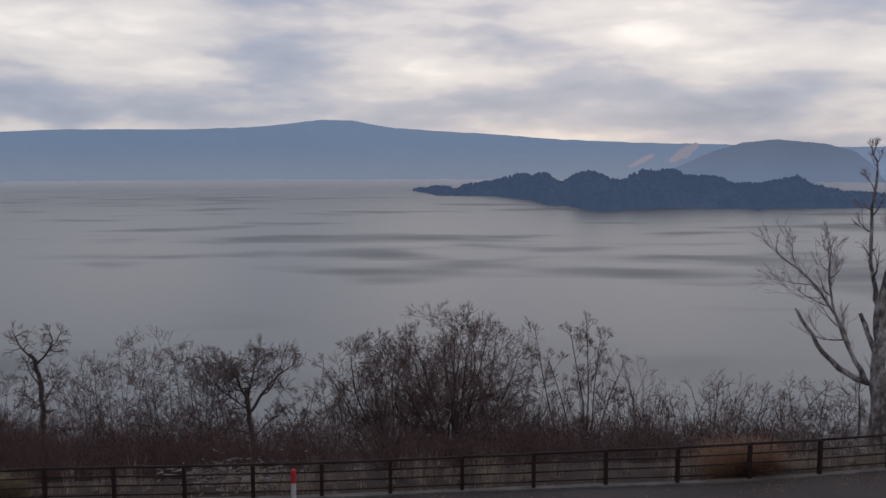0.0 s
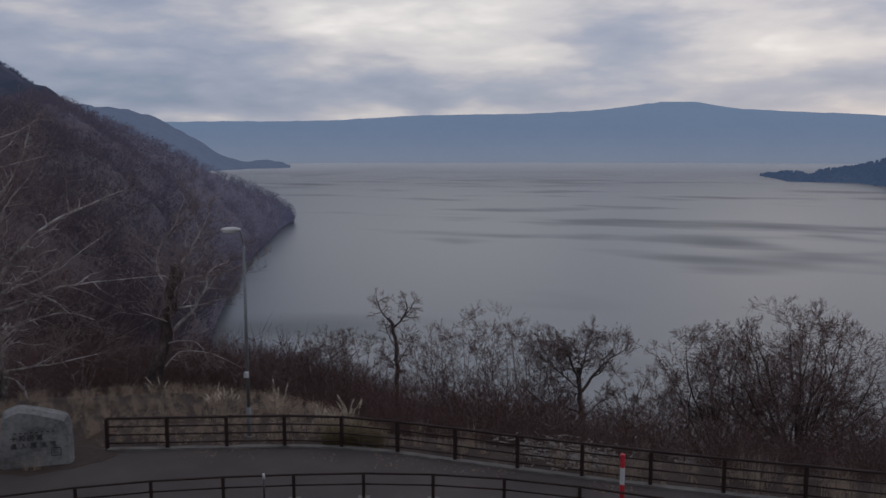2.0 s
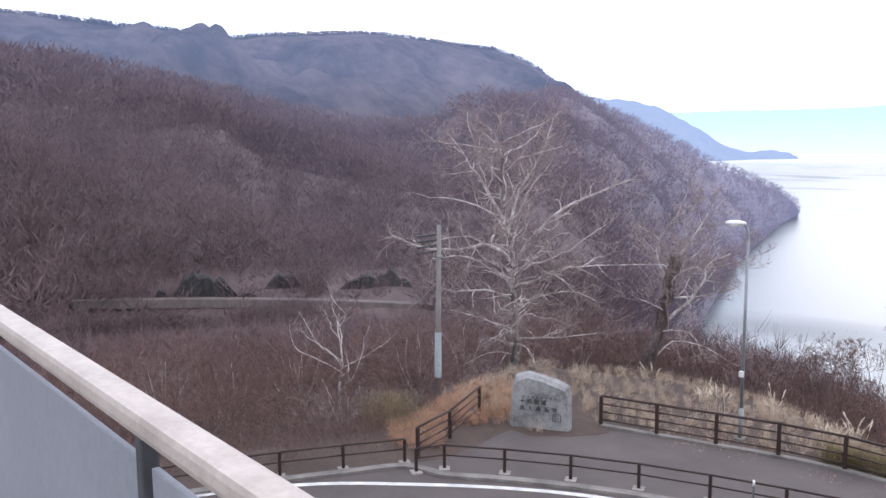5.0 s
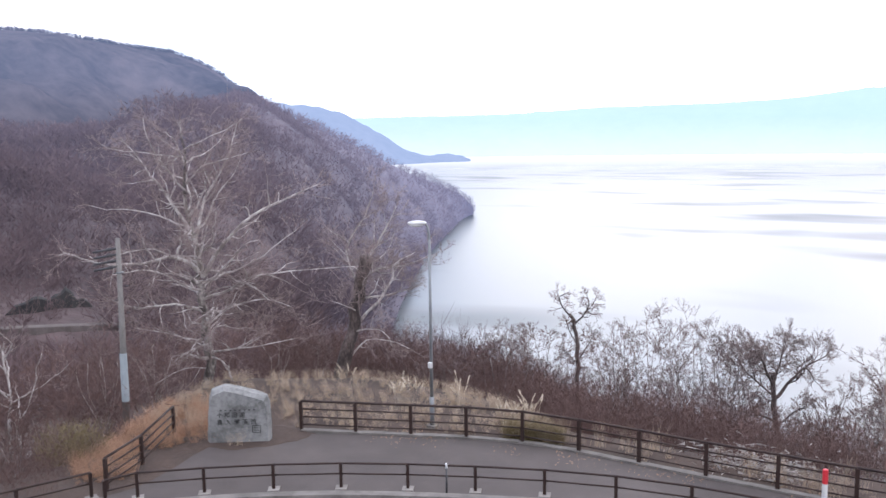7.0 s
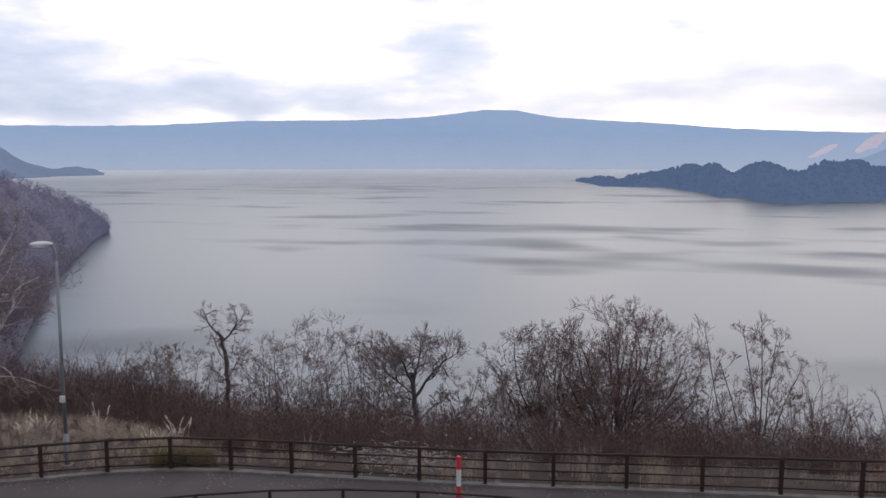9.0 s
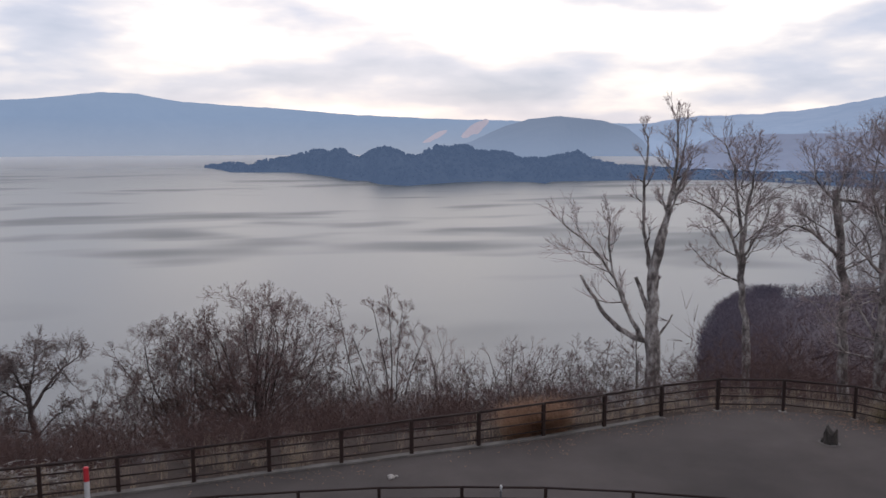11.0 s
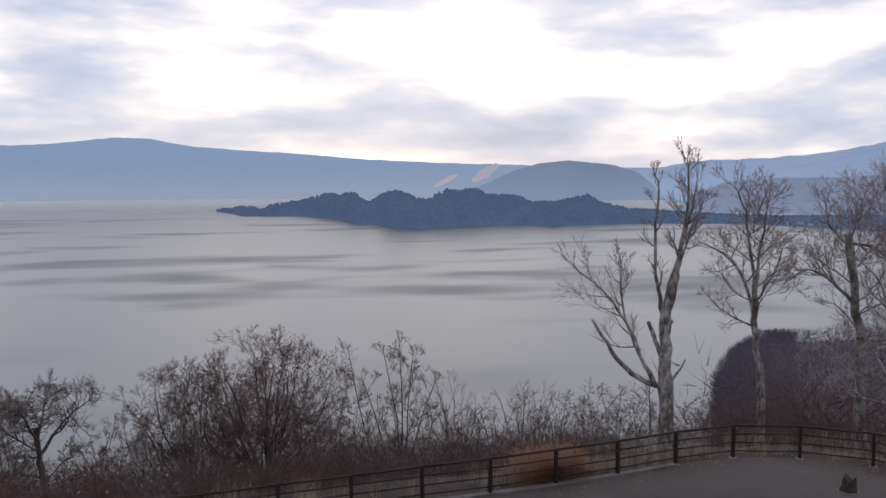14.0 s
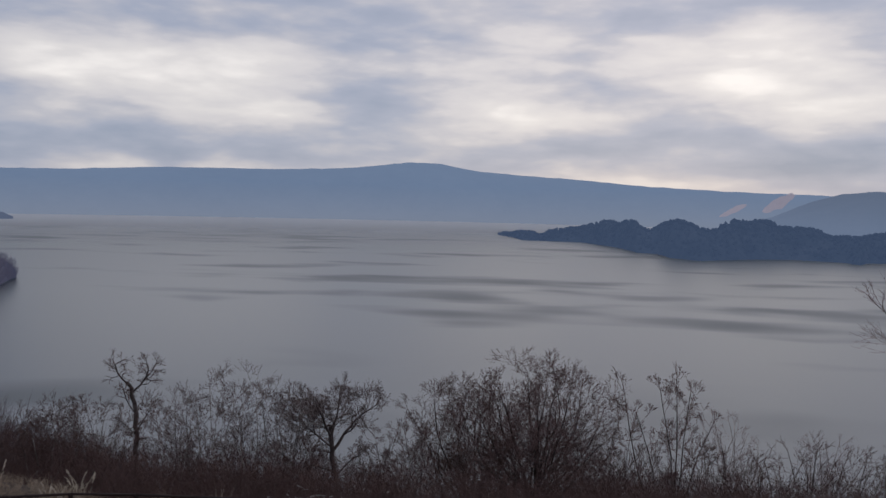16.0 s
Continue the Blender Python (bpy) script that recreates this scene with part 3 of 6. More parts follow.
PEN_SHORE = [(2.5, -2.16), (1.1, -2.3), (0.36, -2.49), (-3.6, -2.52), (-6.1, -2.8), (-7.3, -3.07), (-8.6, -3.11), (-9.4, -3.34), (-11.3, -3.46), (-14.5, -3.22), (-17, -3.13), (-19.9, -3.18), (-20.7, -3.28), (-21.2, -3.13), (-24.6, -3.05), (-27.7, -2.95), (-33, -2.9), (-40.7, -3.2), (-46, -3.75), (-49, -4.3), (-56, -5)]
PEN_CREST = [(2.5, -2.13), (2.0, -2.08), (1.1, -2.00), (0.5, -1.90), (-0.4, -1.95), (-0.55, -2.11), (-1.05, -2.05), (-1.4, -1.81), (-3.3, -1.55), (-4.3, -1.29), (-5.4, -1.03), (-6.1, -1.21), (-6.6, -0.99), (-7.1, -1.03), (-7.4, -1.37), (-8.05, -1.67), (-8.8, -1.15), (-9.8, -0.93), (-10.9, -1.19), (-11.2, -1.45), (-12.2, -1.49), (-12.9, -1.01), (-13.3, -0.82), (-14.1, -0.95), (-15.1, -0.75),
             (-15.5, -0.85), (-15.9, -1.15), (-17.9, -1.23), (-18.4, -1.33), (-18.9, -1.63), (-20.6, -1.65), (-21.9, -1.35), (-22.9, -1.17), (-23.6, -1.67), (-24.9, -1.95), (-27, -2.05), (-30, -2.25), (-35, -2.35), (-42, -2.25), (-49, -2.35), (-56, -2.55)]
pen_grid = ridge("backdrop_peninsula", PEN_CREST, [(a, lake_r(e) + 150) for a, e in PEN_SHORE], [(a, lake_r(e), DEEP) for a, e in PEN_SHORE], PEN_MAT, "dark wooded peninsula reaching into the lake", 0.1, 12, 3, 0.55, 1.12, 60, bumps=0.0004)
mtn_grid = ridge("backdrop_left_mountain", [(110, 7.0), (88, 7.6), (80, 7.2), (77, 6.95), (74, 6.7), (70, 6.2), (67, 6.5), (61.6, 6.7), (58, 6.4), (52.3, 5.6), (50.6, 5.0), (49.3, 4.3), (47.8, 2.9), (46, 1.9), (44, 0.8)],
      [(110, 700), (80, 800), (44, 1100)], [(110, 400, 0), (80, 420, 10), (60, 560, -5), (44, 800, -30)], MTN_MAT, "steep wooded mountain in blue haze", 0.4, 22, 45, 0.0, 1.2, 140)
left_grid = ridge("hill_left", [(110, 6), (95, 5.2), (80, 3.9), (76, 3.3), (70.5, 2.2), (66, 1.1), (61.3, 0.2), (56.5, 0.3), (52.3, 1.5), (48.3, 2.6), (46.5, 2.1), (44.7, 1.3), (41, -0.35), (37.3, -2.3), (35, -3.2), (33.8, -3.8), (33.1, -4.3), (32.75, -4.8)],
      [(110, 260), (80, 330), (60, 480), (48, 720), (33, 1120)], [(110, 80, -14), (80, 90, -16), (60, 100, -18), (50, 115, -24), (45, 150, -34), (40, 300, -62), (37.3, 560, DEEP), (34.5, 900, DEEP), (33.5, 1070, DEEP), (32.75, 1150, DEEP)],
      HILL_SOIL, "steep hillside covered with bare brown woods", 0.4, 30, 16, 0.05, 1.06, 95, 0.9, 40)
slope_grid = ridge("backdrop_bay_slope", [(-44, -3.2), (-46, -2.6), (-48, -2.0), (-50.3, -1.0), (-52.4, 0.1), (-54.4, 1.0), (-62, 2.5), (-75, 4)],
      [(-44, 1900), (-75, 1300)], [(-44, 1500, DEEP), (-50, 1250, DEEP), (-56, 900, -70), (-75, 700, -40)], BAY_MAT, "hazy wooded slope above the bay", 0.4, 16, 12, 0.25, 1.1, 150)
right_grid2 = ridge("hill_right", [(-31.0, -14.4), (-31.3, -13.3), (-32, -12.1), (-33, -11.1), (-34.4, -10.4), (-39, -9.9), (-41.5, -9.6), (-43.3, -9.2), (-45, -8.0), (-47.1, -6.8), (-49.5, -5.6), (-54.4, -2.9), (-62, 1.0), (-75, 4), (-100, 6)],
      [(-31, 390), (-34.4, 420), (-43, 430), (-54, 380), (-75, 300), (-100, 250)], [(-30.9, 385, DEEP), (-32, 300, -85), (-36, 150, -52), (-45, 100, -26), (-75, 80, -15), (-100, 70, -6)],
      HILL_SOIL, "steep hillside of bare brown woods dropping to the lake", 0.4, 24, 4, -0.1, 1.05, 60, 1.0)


# ============ bare trees ============
class Wood:
    """collects tapering branches as tubes"""

    def __init__(self):
        self.v, self.f = [], []

    def tube(self, pts, radii, sides):
        base = len(self.v)
        side = Vector((0.36, 0.48, 0.8))
        for i, (p, r) in enumerate(zip(pts, radii)):
            d = (pts[min(i + 1, len(pts) - 1)] - pts[max(i - 1, 0)]).normalized()
            a = d.cross(side)
            if a.length < 1e-3:
                a = d.orthogonal()
            a.normalize()
            b = d.cross(a)
            for s in range(sides):
                t = 2 * math.pi * s / sides
                self.v.append(p + (a * math.cos(t) + b * math.sin(t)) * r)
        for i in range(len(pts) - 1):
            for s in range(sides):
                q = (s + 1) % sides
                self.f.append((base + i * sides + s, base + i * sides + q, base + (i + 1) * sides + q, base + (i + 1) * sides + s))
        if sides > 3:
            self.f.append(tuple(base + (len(pts) - 1) * sides + s for s in range(sides)))

    def spike(self, a, b_, r):
        """a fine twig: a slim three-sided cone"""
        base = len(self.v)
        d = b_ - a
        if r < 0.0055:
            # hair-fine: one sliver, turned differently from twig to twig
            s1 = d.cross(Vector((math.sin(base * 1.7), math.cos(base * 2.3), math.sin(base * 0.9)))).normalized() * r
            self.v += [a - s1, a + s1, b_]
            self.f.append((base, base + 1, base + 2))
            return
        s1 = d.cross(Vector((0.36, 0.48, 0.8))).normalized() * r
        s2 = d.cross(s1).normalized() * r
        self.v += [a + s1, a - s1 * 0.5 + s2 * 0.87, a - s1 * 0.5 - s2 * 0.87, b_]
        self.f += [(base, base + 1, base + 3), (base + 1, base + 2, base + 3), (base + 2, base, base + 3)]

    def put(self, name, mat_, parent=None, label=""):
        return mesh_object(name, self.v, self.f, mat_, parent, label, shade=True)


def bent(g, start, way, length, wander, lift, steps):
    """a wandering line that turns towards the light"""
    pts, p, d = [start.copy()], start.copy(), way.normalized()
    for _ in range(steps):
        d = (d + Vector((g.gauss(0, wander), g.gauss(0, wander), g.gauss(0, wander) + lift))).normalized()
        p = p + d * (length / steps)
        pts.append(p.copy())
    return pts


def sideways(g, d, angle, flat_=0.8):
    """a direction turned by an angle away from d, to a random side"""
    out = Vector((g.gauss(0, 1), g.gauss(0, 1), g.gauss(0, flat_)))
    out = (out - d * out.dot(d)).normalized()
    return d * math.cos(angle) + out * math.sin(angle)


def fork(g, limbs, twigs, p, d, length, r, level, o):
    """a limb that bends, splits in two or three and ends in fine twigs"""
    if level >= o["levels"]:
        twigs.spike(p, p + d * length, max(0.005, r * 0.7))
        return
    line = bent(g, p, d, length, o["wander"], o["lift"], 3 if level < 3 else 2 if level < 4 else 1)
    n_ = len(line) - 1
    r = max(r, 0.006)
    r1 = r * 0.71
    (limbs if r > 0.016 else twigs).tube(line, [r + (r1 - r) * k / n_ for k in range(n_ + 1)], 6 if r > 0.06 else 4 if r > 0.02 else 3)
    for _ in range(o["side"] if level else 0):
        k = g.randrange(n_)
        q = line[k].lerp(line[k + 1], g.random())
        way = sideways(g, (line[k + 1] - line[k]).normalized(), radians(g.uniform(30, 70)))
        reach = length * g.uniform(0.25, 0.6)
        tip = q + way * reach + Vector((0, 0, o["lift"] * reach))
        twigs.spike(q, tip, max(0.005, r * 0.3))
        if level < o["levels"] - 1:
            m = q.lerp(tip, 0.45)
            twigs.spike(m, m + sideways(g, way, radians(40)) * reach * 0.5, 0.0045)
    end = (line[-1] - line[-2]).normalized()
    ways = [(g.uniform(5, 20), 0.9), (g.uniform(24, o["open"]), 0.68)]
    if g.random() < o["third"]:
        ways.append((g.uniform(30, o["open"] + 12), 0.55))
    for a, k in ways:
        fork(g, limbs, twigs, line[-1], sideways(g, end, radians(a)), length * o["ratio"] * g.uniform(0.8, 1.12) * (0.75 + 0.28 * k), r1 * k, level + 1, o)


def forked_tree(name, base, stems, seed, bark, twig, label, levels=5, wander=0.12, lift=0.08, side=3, open_=48, third=0.4, ratio=0.86, rough=0.05, group="", category="tree", limb_bark=None):
    """a leafless tree of drawn stems (points, foot radius, tip radius, branches along it, reach of a branch) that fork into twigs"""
    g = random.Random(seed)
    root = thing(name, Matrix.Translation(base), label, category, group)
    trunk, twigs = Wood(), Wood()
    limbs = Wood() if limb_bark else trunk
    o = dict(levels=levels, wander=wander, lift=lift, side=side, open=open_, third=third, ratio=ratio)
    whole = sum(ratio ** k for k in range(levels + 1))
    for n_, (ctrl, r0, r1, count, reach, *own) in enumerate(stems):
        kw = dict(o, **own[0]) if own else o
        bare = kw.get("bare", 0.2)
        pts = [Vector(p) for p in ctrl]
        if n_ == 0:
            pts.insert(0, pts[0] - Vector((0, 0, 1.2)))
        line = []
        for i in range(len(pts) - 1):
            p0, p1, p2, p3 = pts[max(0, i - 1)], pts[i], pts[i + 1], pts[min(len(pts) - 1, i + 2)]
            for j in range(3):
                t = j / 3
                q = 0.5 * ((2 * p1) + (p2 - p0) * t + (2 * p0 - 5 * p1 + 4 * p2 - p3) * t * t + (3 * p1 - p0 - 3 * p2 + p3) * t ** 3)
                line.append(q + Vector((g.gauss(0, 1), g.gauss(0, 1), g.gauss(0, 0.6))) * min(rough, r0 * 0.35))
        line.append(pts[-1])
        m = len(line) - 1
        radii = [(r0 + (r1 - r0) * (q / m) ** 0.8) * g.uniform(0.9, 1.12) for q in range(m + 1)]
        (limbs if n_ else trunk).tube(line, radii, 9 if r0 > 0.08 else 6)
        for c in range(count):
            k = bare + (1 - bare) * (c + g.random()) / count
            i = min(m - 1, int(k * m))
            p = line[i].lerp(line[i + 1], k * m - i)
            d = sideways(g, (line[i + 1] - line[i]).normalized(), radians(g.uniform(34, 76)))
            fork(g, limbs, twigs, p, d, reach * g.uniform(0.65, 1.2) * (1.15 - 0.5 * k) / whole, radii[i] * g.uniform(0.45, 0.68), 1, kw)
        if count and not kw.get("blunt"):
            for a in (8, 30):
                fork(g, limbs, twigs, line[-1], sideways(g, (line[-1] - line[-2]).normalized(), radians(a)), reach * 0.4 / whole, r1, 2, kw)
    trunk.put("trunk", bark, root)
    if limb_bark:
        limbs.put("bough", limb_bark, root, "paler grey wood")
    if twigs.v:
        tagged(twigs.put("crown", twig, root, "fine bare twigs"), kind="stuff")
    return root


def crown_stems(g, count, wide, tall, low, r0, trunk=1.0, round_=0.9, reach=2.2, branches=5, squash=1.0):
    """limbs fanning out of a short trunk to a rounded crown of the given half width and height"""
    out = [([(0, 0, 0), (0.04, 0.03, low * 0.6), (0, 0, low * 1.25)], r0 * 2.2, r0 * 1.5, 0, 0)] if trunk else []
    for k in range(count):
        a, t = 2.4 * k + g.uniform(-0.35, 0.35), math.sqrt((k + 0.4) / count)
        x, y = math.cos(a), math.sin(a) * squash
        f = low * g.uniform(0.55, 1.2) if trunk else 0.0
        h = (tall - f) * math.sqrt(1 - (round_ * t) ** 2) * g.uniform(0.8, 0.95)
        w = wide * t * g.uniform(0.75, 0.95)
        out.append(([(x * 0.06, y * 0.06, f), (x * w * 0.42 + g.gauss(0, 0.1), y * w * 0.42, f + h * g.uniform(0.26, 0.36)), (x * w * 0.78 + g.gauss(0, 0.2), y * w * 0.78, f + h * g.uniform(0.6, 0.7)), (x * w + g.gauss(0, 0.25), y * w, f + h)], r0 * g.uniform(0.55, 1.0), 0.012, branches, reach))
    return out


def fan_limbs(seed, trunk, count, k0, k1, reach, r0, up=0.25, wander=0.2):
    """main limbs fanning out from a trunk given by its points"""
    g = random.Random(seed)
    pts = [Vector(p) for p in trunk]
    out = []
    for n_ in range(count):
        k = k0 + (k1 - k0) * (n_ + g.random()) / count
        i = min(len(pts) - 2, int(k * (len(pts) - 1)))
        p = pts[i].lerp(pts[i + 1], k * (len(pts) - 1) - i)
        a = 2.4 * n_ + g.uniform(-0.4, 0.4)
        way = Vector((math.cos(a), math.sin(a), g.uniform(up * 0.3, up * 2)))
        line = bent(g, p, way, reach * g.uniform(0.75, 1.1) * (1.1 - 0.45 * (k - k0) / max(0.01, k1 - k0)), wander, 0.05, 6)
        out.append(([tuple(q) for q in line], r0 * g.uniform(0.7, 1.0) * (1.1 - 0.5 * k), 0.012))
    return out


def flat(az, pts):
    """points given as (right, up, away) of a tree seen from the terrace, turned to its bearing"""
    a = radians(az)
    c, s = math.cos(a), math.sin(a)
    return [(x * c - y * s, x * s + y * c, z) for x, z, y in pts]


def seat_of(az, el, r):
    return polar(az, r, rise(el, r)) + (Vector((0.115, -0.115, 0.06)) if az < 0 else Vector((-0.146, 0.012, 0.014)))


def foot_of(az, r):
    return polar(az, r, ground_z(az, r) - 0.1)


# the pale dead beech by the outer fence
b = seat_of(-28.06, -16.78, 30.2)
S = 30.2 / 1490
def px(*pts):
    return flat(-28.06, [((x - 818) * S, (688 - y) * S, w) for x, y, w in pts])
forked_tree("dead_beech", b, [
    (px((818, 700, 0), (817, 640, 0), (813, 590, 0), (812, 535, 0), (813, 470, 0), (826, 404, -0.2)), 0.35, 0.17, 3, 1.0),
    (px((824, 415, -0.2), (836, 350, -0.2), (845, 280, -0.1), (842, 204, 0)), 0.13, 0.015, 14, 1.6),
    (px((809, 475, 0), (797, 430, 0.1), (791, 350, 0.2), (796, 262, 0.3), (787, 228, 0.3)), 0.1, 0.018, 11, 1.3),
    (px((826, 404, -0.2), (849, 330, -0.5), (868, 276, -0.6)), 0.06, 0.015, 11, 1.4),
    (px((836, 350, -0.2), (852, 290, 0.4), (861, 215, 0.6)), 0.05, 0.012, 11, 1.4),
    (px((803, 600, 0), (768, 590, 0.1), (731, 560, 0.2), (704, 520, 0.3), (685, 490, 0.3)), 0.11, 0.05, 0, 0.0),
    (px((795, 595, 0), (770, 545, -0.3), (746, 486, -0.5), (710, 435, -0.7), (661, 395, -0.8)), 0.085, 0.02, 11, 3.0),
    (px((746, 486, -0.5), (735, 430, -0.6), (738, 385, -0.7)), 0.05, 0.014, 11, 1.9),
    (px((809, 555, 0), (795, 520, 0.2), (782, 490, 0.3)), 0.1, 0.06, 0, 0.0),
    (px((818, 600, 0), (832, 575, -0.2), (846, 548, -0.3)), 0.06, 0.025, 0, 0.0),
    (px((790, 690, 0.3), (788, 640, 0.4), (786, 600, 0.4)), 0.05, 0.02, 7, 0.9),
], 11, BARK_BEECH, TWIG_HAZE, "tall half-dead grey beech with broken limbs behind the fence", levels=5, lift=0.13, rough=0.02, wander=0.09, open_=42)

b = seat_of(-33.98, -16.17, 36)
S2 = 36 / 1490
def px2(*pts):
    return flat(-34.2, [((x - 968) * S2, (672 - y) * S2, w) for x, y, w in pts])
forked_tree("beech_tree", b, [
    (px2((968, 690, 0), (965, 600, 0), (958, 530, 0), (951, 480, 0), (952, 410, 0.1)), 0.2, 0.11, 3, 0.9),
    (px2((951, 470, 0), (930, 400, -0.2), (900, 365, -0.4), (866, 350, -0.5)), 0.09, 0.02, 11, 2.3),
    (px2((952, 410, 0.1), (940, 340, 0.3), (925, 280, 0.4), (915, 250, 0.4)), 0.09, 0.015, 11, 2.2),
    (px2((952, 410, 0.1), (962, 330, -0.3), (970, 270, -0.4)), 0.08, 0.015, 11, 2.2),
    (px2((955, 490, 0), (925, 480, 0.3), (895, 462, 0.5), (872, 440, 0.6)), 0.05, 0.015, 11, 1.3),
    (px2((951, 450, 0), (980, 400, 0.4), (995, 350, 0.5)), 0.06, 0.015, 11, 1.7),
] + [(*st, 9, 2.0) for st in fan_limbs(7, px2((968, 690, 0), (958, 530, 0), (950, 410, 0), (945, 290, 0)), 9, 0.5, 0.95, 2.2, 0.05, 0.8)], 12, BARK_BEECH, TWIG_HAZE, "slender grey beech with bare reddish twigs", levels=5, side=2, lift=0.09, wander=0.13, open_=46)

b = seat_of(-39.74, -15.74, 37)
def px3(*pts):
    return flat(-39.5, [((x - 1118) * S2, (665 - y) * S2, w) for x, y, w in pts])
forked_tree("broken_beech", b, [
    (px3((1122, 690, 0), (1116, 590, 0), (1107, 480, 0), (1098, 410, 0), (1090, 335, 0)), 0.26, 0.15, 3, 1.2),
    (px3((1100, 440, 0), (1062, 400, -0.3), (1030, 385, -0.5), (1010, 398, -0.5)), 0.08, 0.02, 11, 2.3),
    (px3((1092, 350, 0), (1060, 310, 0.2), (1050, 270, 0.2)), 0.07, 0.015, 11, 2.3),
    (px3((1091, 340, 0), (1125, 345, -0.1), (1150, 365, -0.2)), 0.08, 0.03, 7, 1.4),
    (px3((1091, 340, 0), (1100, 300, 0.2), (1112, 260, 0.2)), 0.06, 0.015, 11, 2.3),
    (px3((1104, 460, 0), (1140, 440, 0.4), (1165, 425, 0.5)), 0.05, 0.02, 7, 1.2),
] + [(*st, 9, 2.2) for st in fan_limbs(8, px3((1122, 690, 0), (1107, 480, 0), (1090, 335, 0)), 9, 0.55, 0.98, 2.6, 0.05, 0.8)], 13, BARK_BEECH, TWIG_HAZE, "old beech with a snapped top and bare crown", levels=5, side=2, lift=0.09, wander=0.13, open_=46)

b = seat_of(-41.62, -15.91, 35)
S4 = 35 / 1490
def px4(*pts):
    return flat(-41.7, [((x - 1168) * S4, (672 - y) * S4, w) for x, y, w in pts])
forked_tree("spreading_beech", b, [
    (px4((1170, 690, 0), (1168, 600, 0), (1168, 520, 0), (1165, 430, 0), (1168, 330, 0)), 0.22, 0.09, 7, 3.2),
    (px4((1168, 540, 0), (1195, 460, -0.3), (1225, 390, -0.6), (1262, 320, -0.8), (1282, 245, -0.9)), 0.1, 0.015, 11, 2.6),
    (px4((1168, 480, 0), (1195, 400, 0.5), (1215, 320, 0.8), (1232, 255, 0.9)), 0.09, 0.015, 11, 2.5),
    (px4((1168, 335, 0), (1178, 290, -0.3), (1190, 235, -0.4)), 0.07, 0.012, 11, 2.2),
    (px4((1165, 420, 0), (1145, 340, -0.5), (1150, 260, -0.6)), 0.07, 0.012, 11, 2.2),
    (px4((1170, 560, 0), (1220, 560, -0.5), (1260, 565, -0.8), (1300, 548, -1)), 0.06, 0.015, 11, 1.9),
    (px4((1168, 585, 0), (1130, 520, 0.3), (1090, 470, 0.6), (1070, 455, 0.7)), 0.06, 0.015, 11, 2.0),
    (px4((1172, 600, 0), (1215, 590, 0.6), (1275, 600, 0.9)), 0.05, 0.012, 11, 1.6),
] + [(*st, 9, 2.2) for st in fan_limbs(6, px4((1170, 690, 0), (1168, 520, 0), (1168, 330, 0), (1180, 260, 0)), 12, 0.35, 0.9, 3.2, 0.06, 0.6)] + [(*st, 6, 1.6) for st in fan_limbs(66, px4((1170, 660, 0), (1168, 520, 0), (1168, 470, 0)), 20, 0.12, 0.98, 3.4, 0.055, 0.12, 0.3)], 14, BARK_BEECH, TWIG_HAZE, "wide-crowned bare beech beyond the fence", levels=5, side=2, lift=0.08, wander=0.14, open_=48, limb_bark=BARK_PALE)

# the big pale tree behind the inscribed stone
b = seat_of(50.94, -16.23, 33.5)
S5 = 33.5 / 1555
def px5(*pts):
    return flat(50.6, [((x - 372) * S5, (690 - y) * S5, w) for x, y, w in pts])
pale_trunk = px5((372, 705, 0), (371, 600, 0), (372, 520, 0), (366, 470, 0), (352, 380, 0.1), (348, 280, 0.1), (345, 215, 0.1))
forked_tree("pale_tree", b, [
    (px5((372, 705, 0), (371, 600, 0), (372, 520, 0), (366, 470, 0), (352, 380, 0.1), (348, 280, 0.1), (345, 215, 0.1)), 0.27, 0.02, 13, 2.9),
    (px5((370, 480, 0), (330, 440, -0.3), (270, 448, -0.6), (195, 440, -0.8), (150, 420, -0.9)), 0.096, 0.023, 13, 2.9),
    (px5((370, 475, 0), (410, 420, -0.4), (460, 370, -0.8), (520, 340, -1), (575, 318, -1)), 0.104, 0.016, 13, 2.9),
    (px5((358, 420, 0), (380, 340, 0.6), (420, 280, 1.0), (440, 220, 1.2)), 0.080, 0.018, 13, 2.9),
    (px5((355, 400, 0), (310, 330, 0.5), (280, 280, 0.7), (250, 240, 0.8)), 0.072, 0.018, 13, 2.9),
    (px5((371, 520, 0), (420, 500, -0.5), (450, 480, -0.8), (520, 470, -1.2), (630, 466, -1.4)), 0.072, 0.018, 13, 2.9),
    (px5((371, 545, 0), (320, 520, -0.7), (260, 520, -1.2), (220, 500, -1.4)), 0.056, 0.018, 13, 2.9),
    (px5((372, 620, 0), (420, 610, -0.6), (460, 605, -0.9), (520, 595, -1.1)), 0.048, 0.016, 13, 2.9),
    (px5((371, 570, 0), (420, 545, 0.8), (480, 540, 1.4), (530, 560, 1.6)), 0.048, 0.016, 13, 2.9),
    (px5((371, 610, 0), (320, 590, 0.5), (250, 575, 0.9)), 0.040, 0.016, 13, 2.9),
    (px5((371, 650, 0), (330, 640, -0.5), (280, 660, -0.8)), 0.032, 0.013, 13, 2.9),
] + [(*st, 9, 2.4) for st in fan_limbs(5, pale_trunk, 22, 0.32, 0.92, 4.3, 0.07, 0.4, 0.22)] + [(*st, 7, 1.8) for st in fan_limbs(55, pale_trunk, 9, 0.12, 0.35, 3.3, 0.045, 0.06, 0.24)], 15, BARK_GREY, TWIG_PALE, "large pale-barked bare tree with spreading twisted limbs", wander=0.22, lift=0.02, open_=58, side=1, levels=5, rough=0.13, limb_bark=BARK_SILVER)

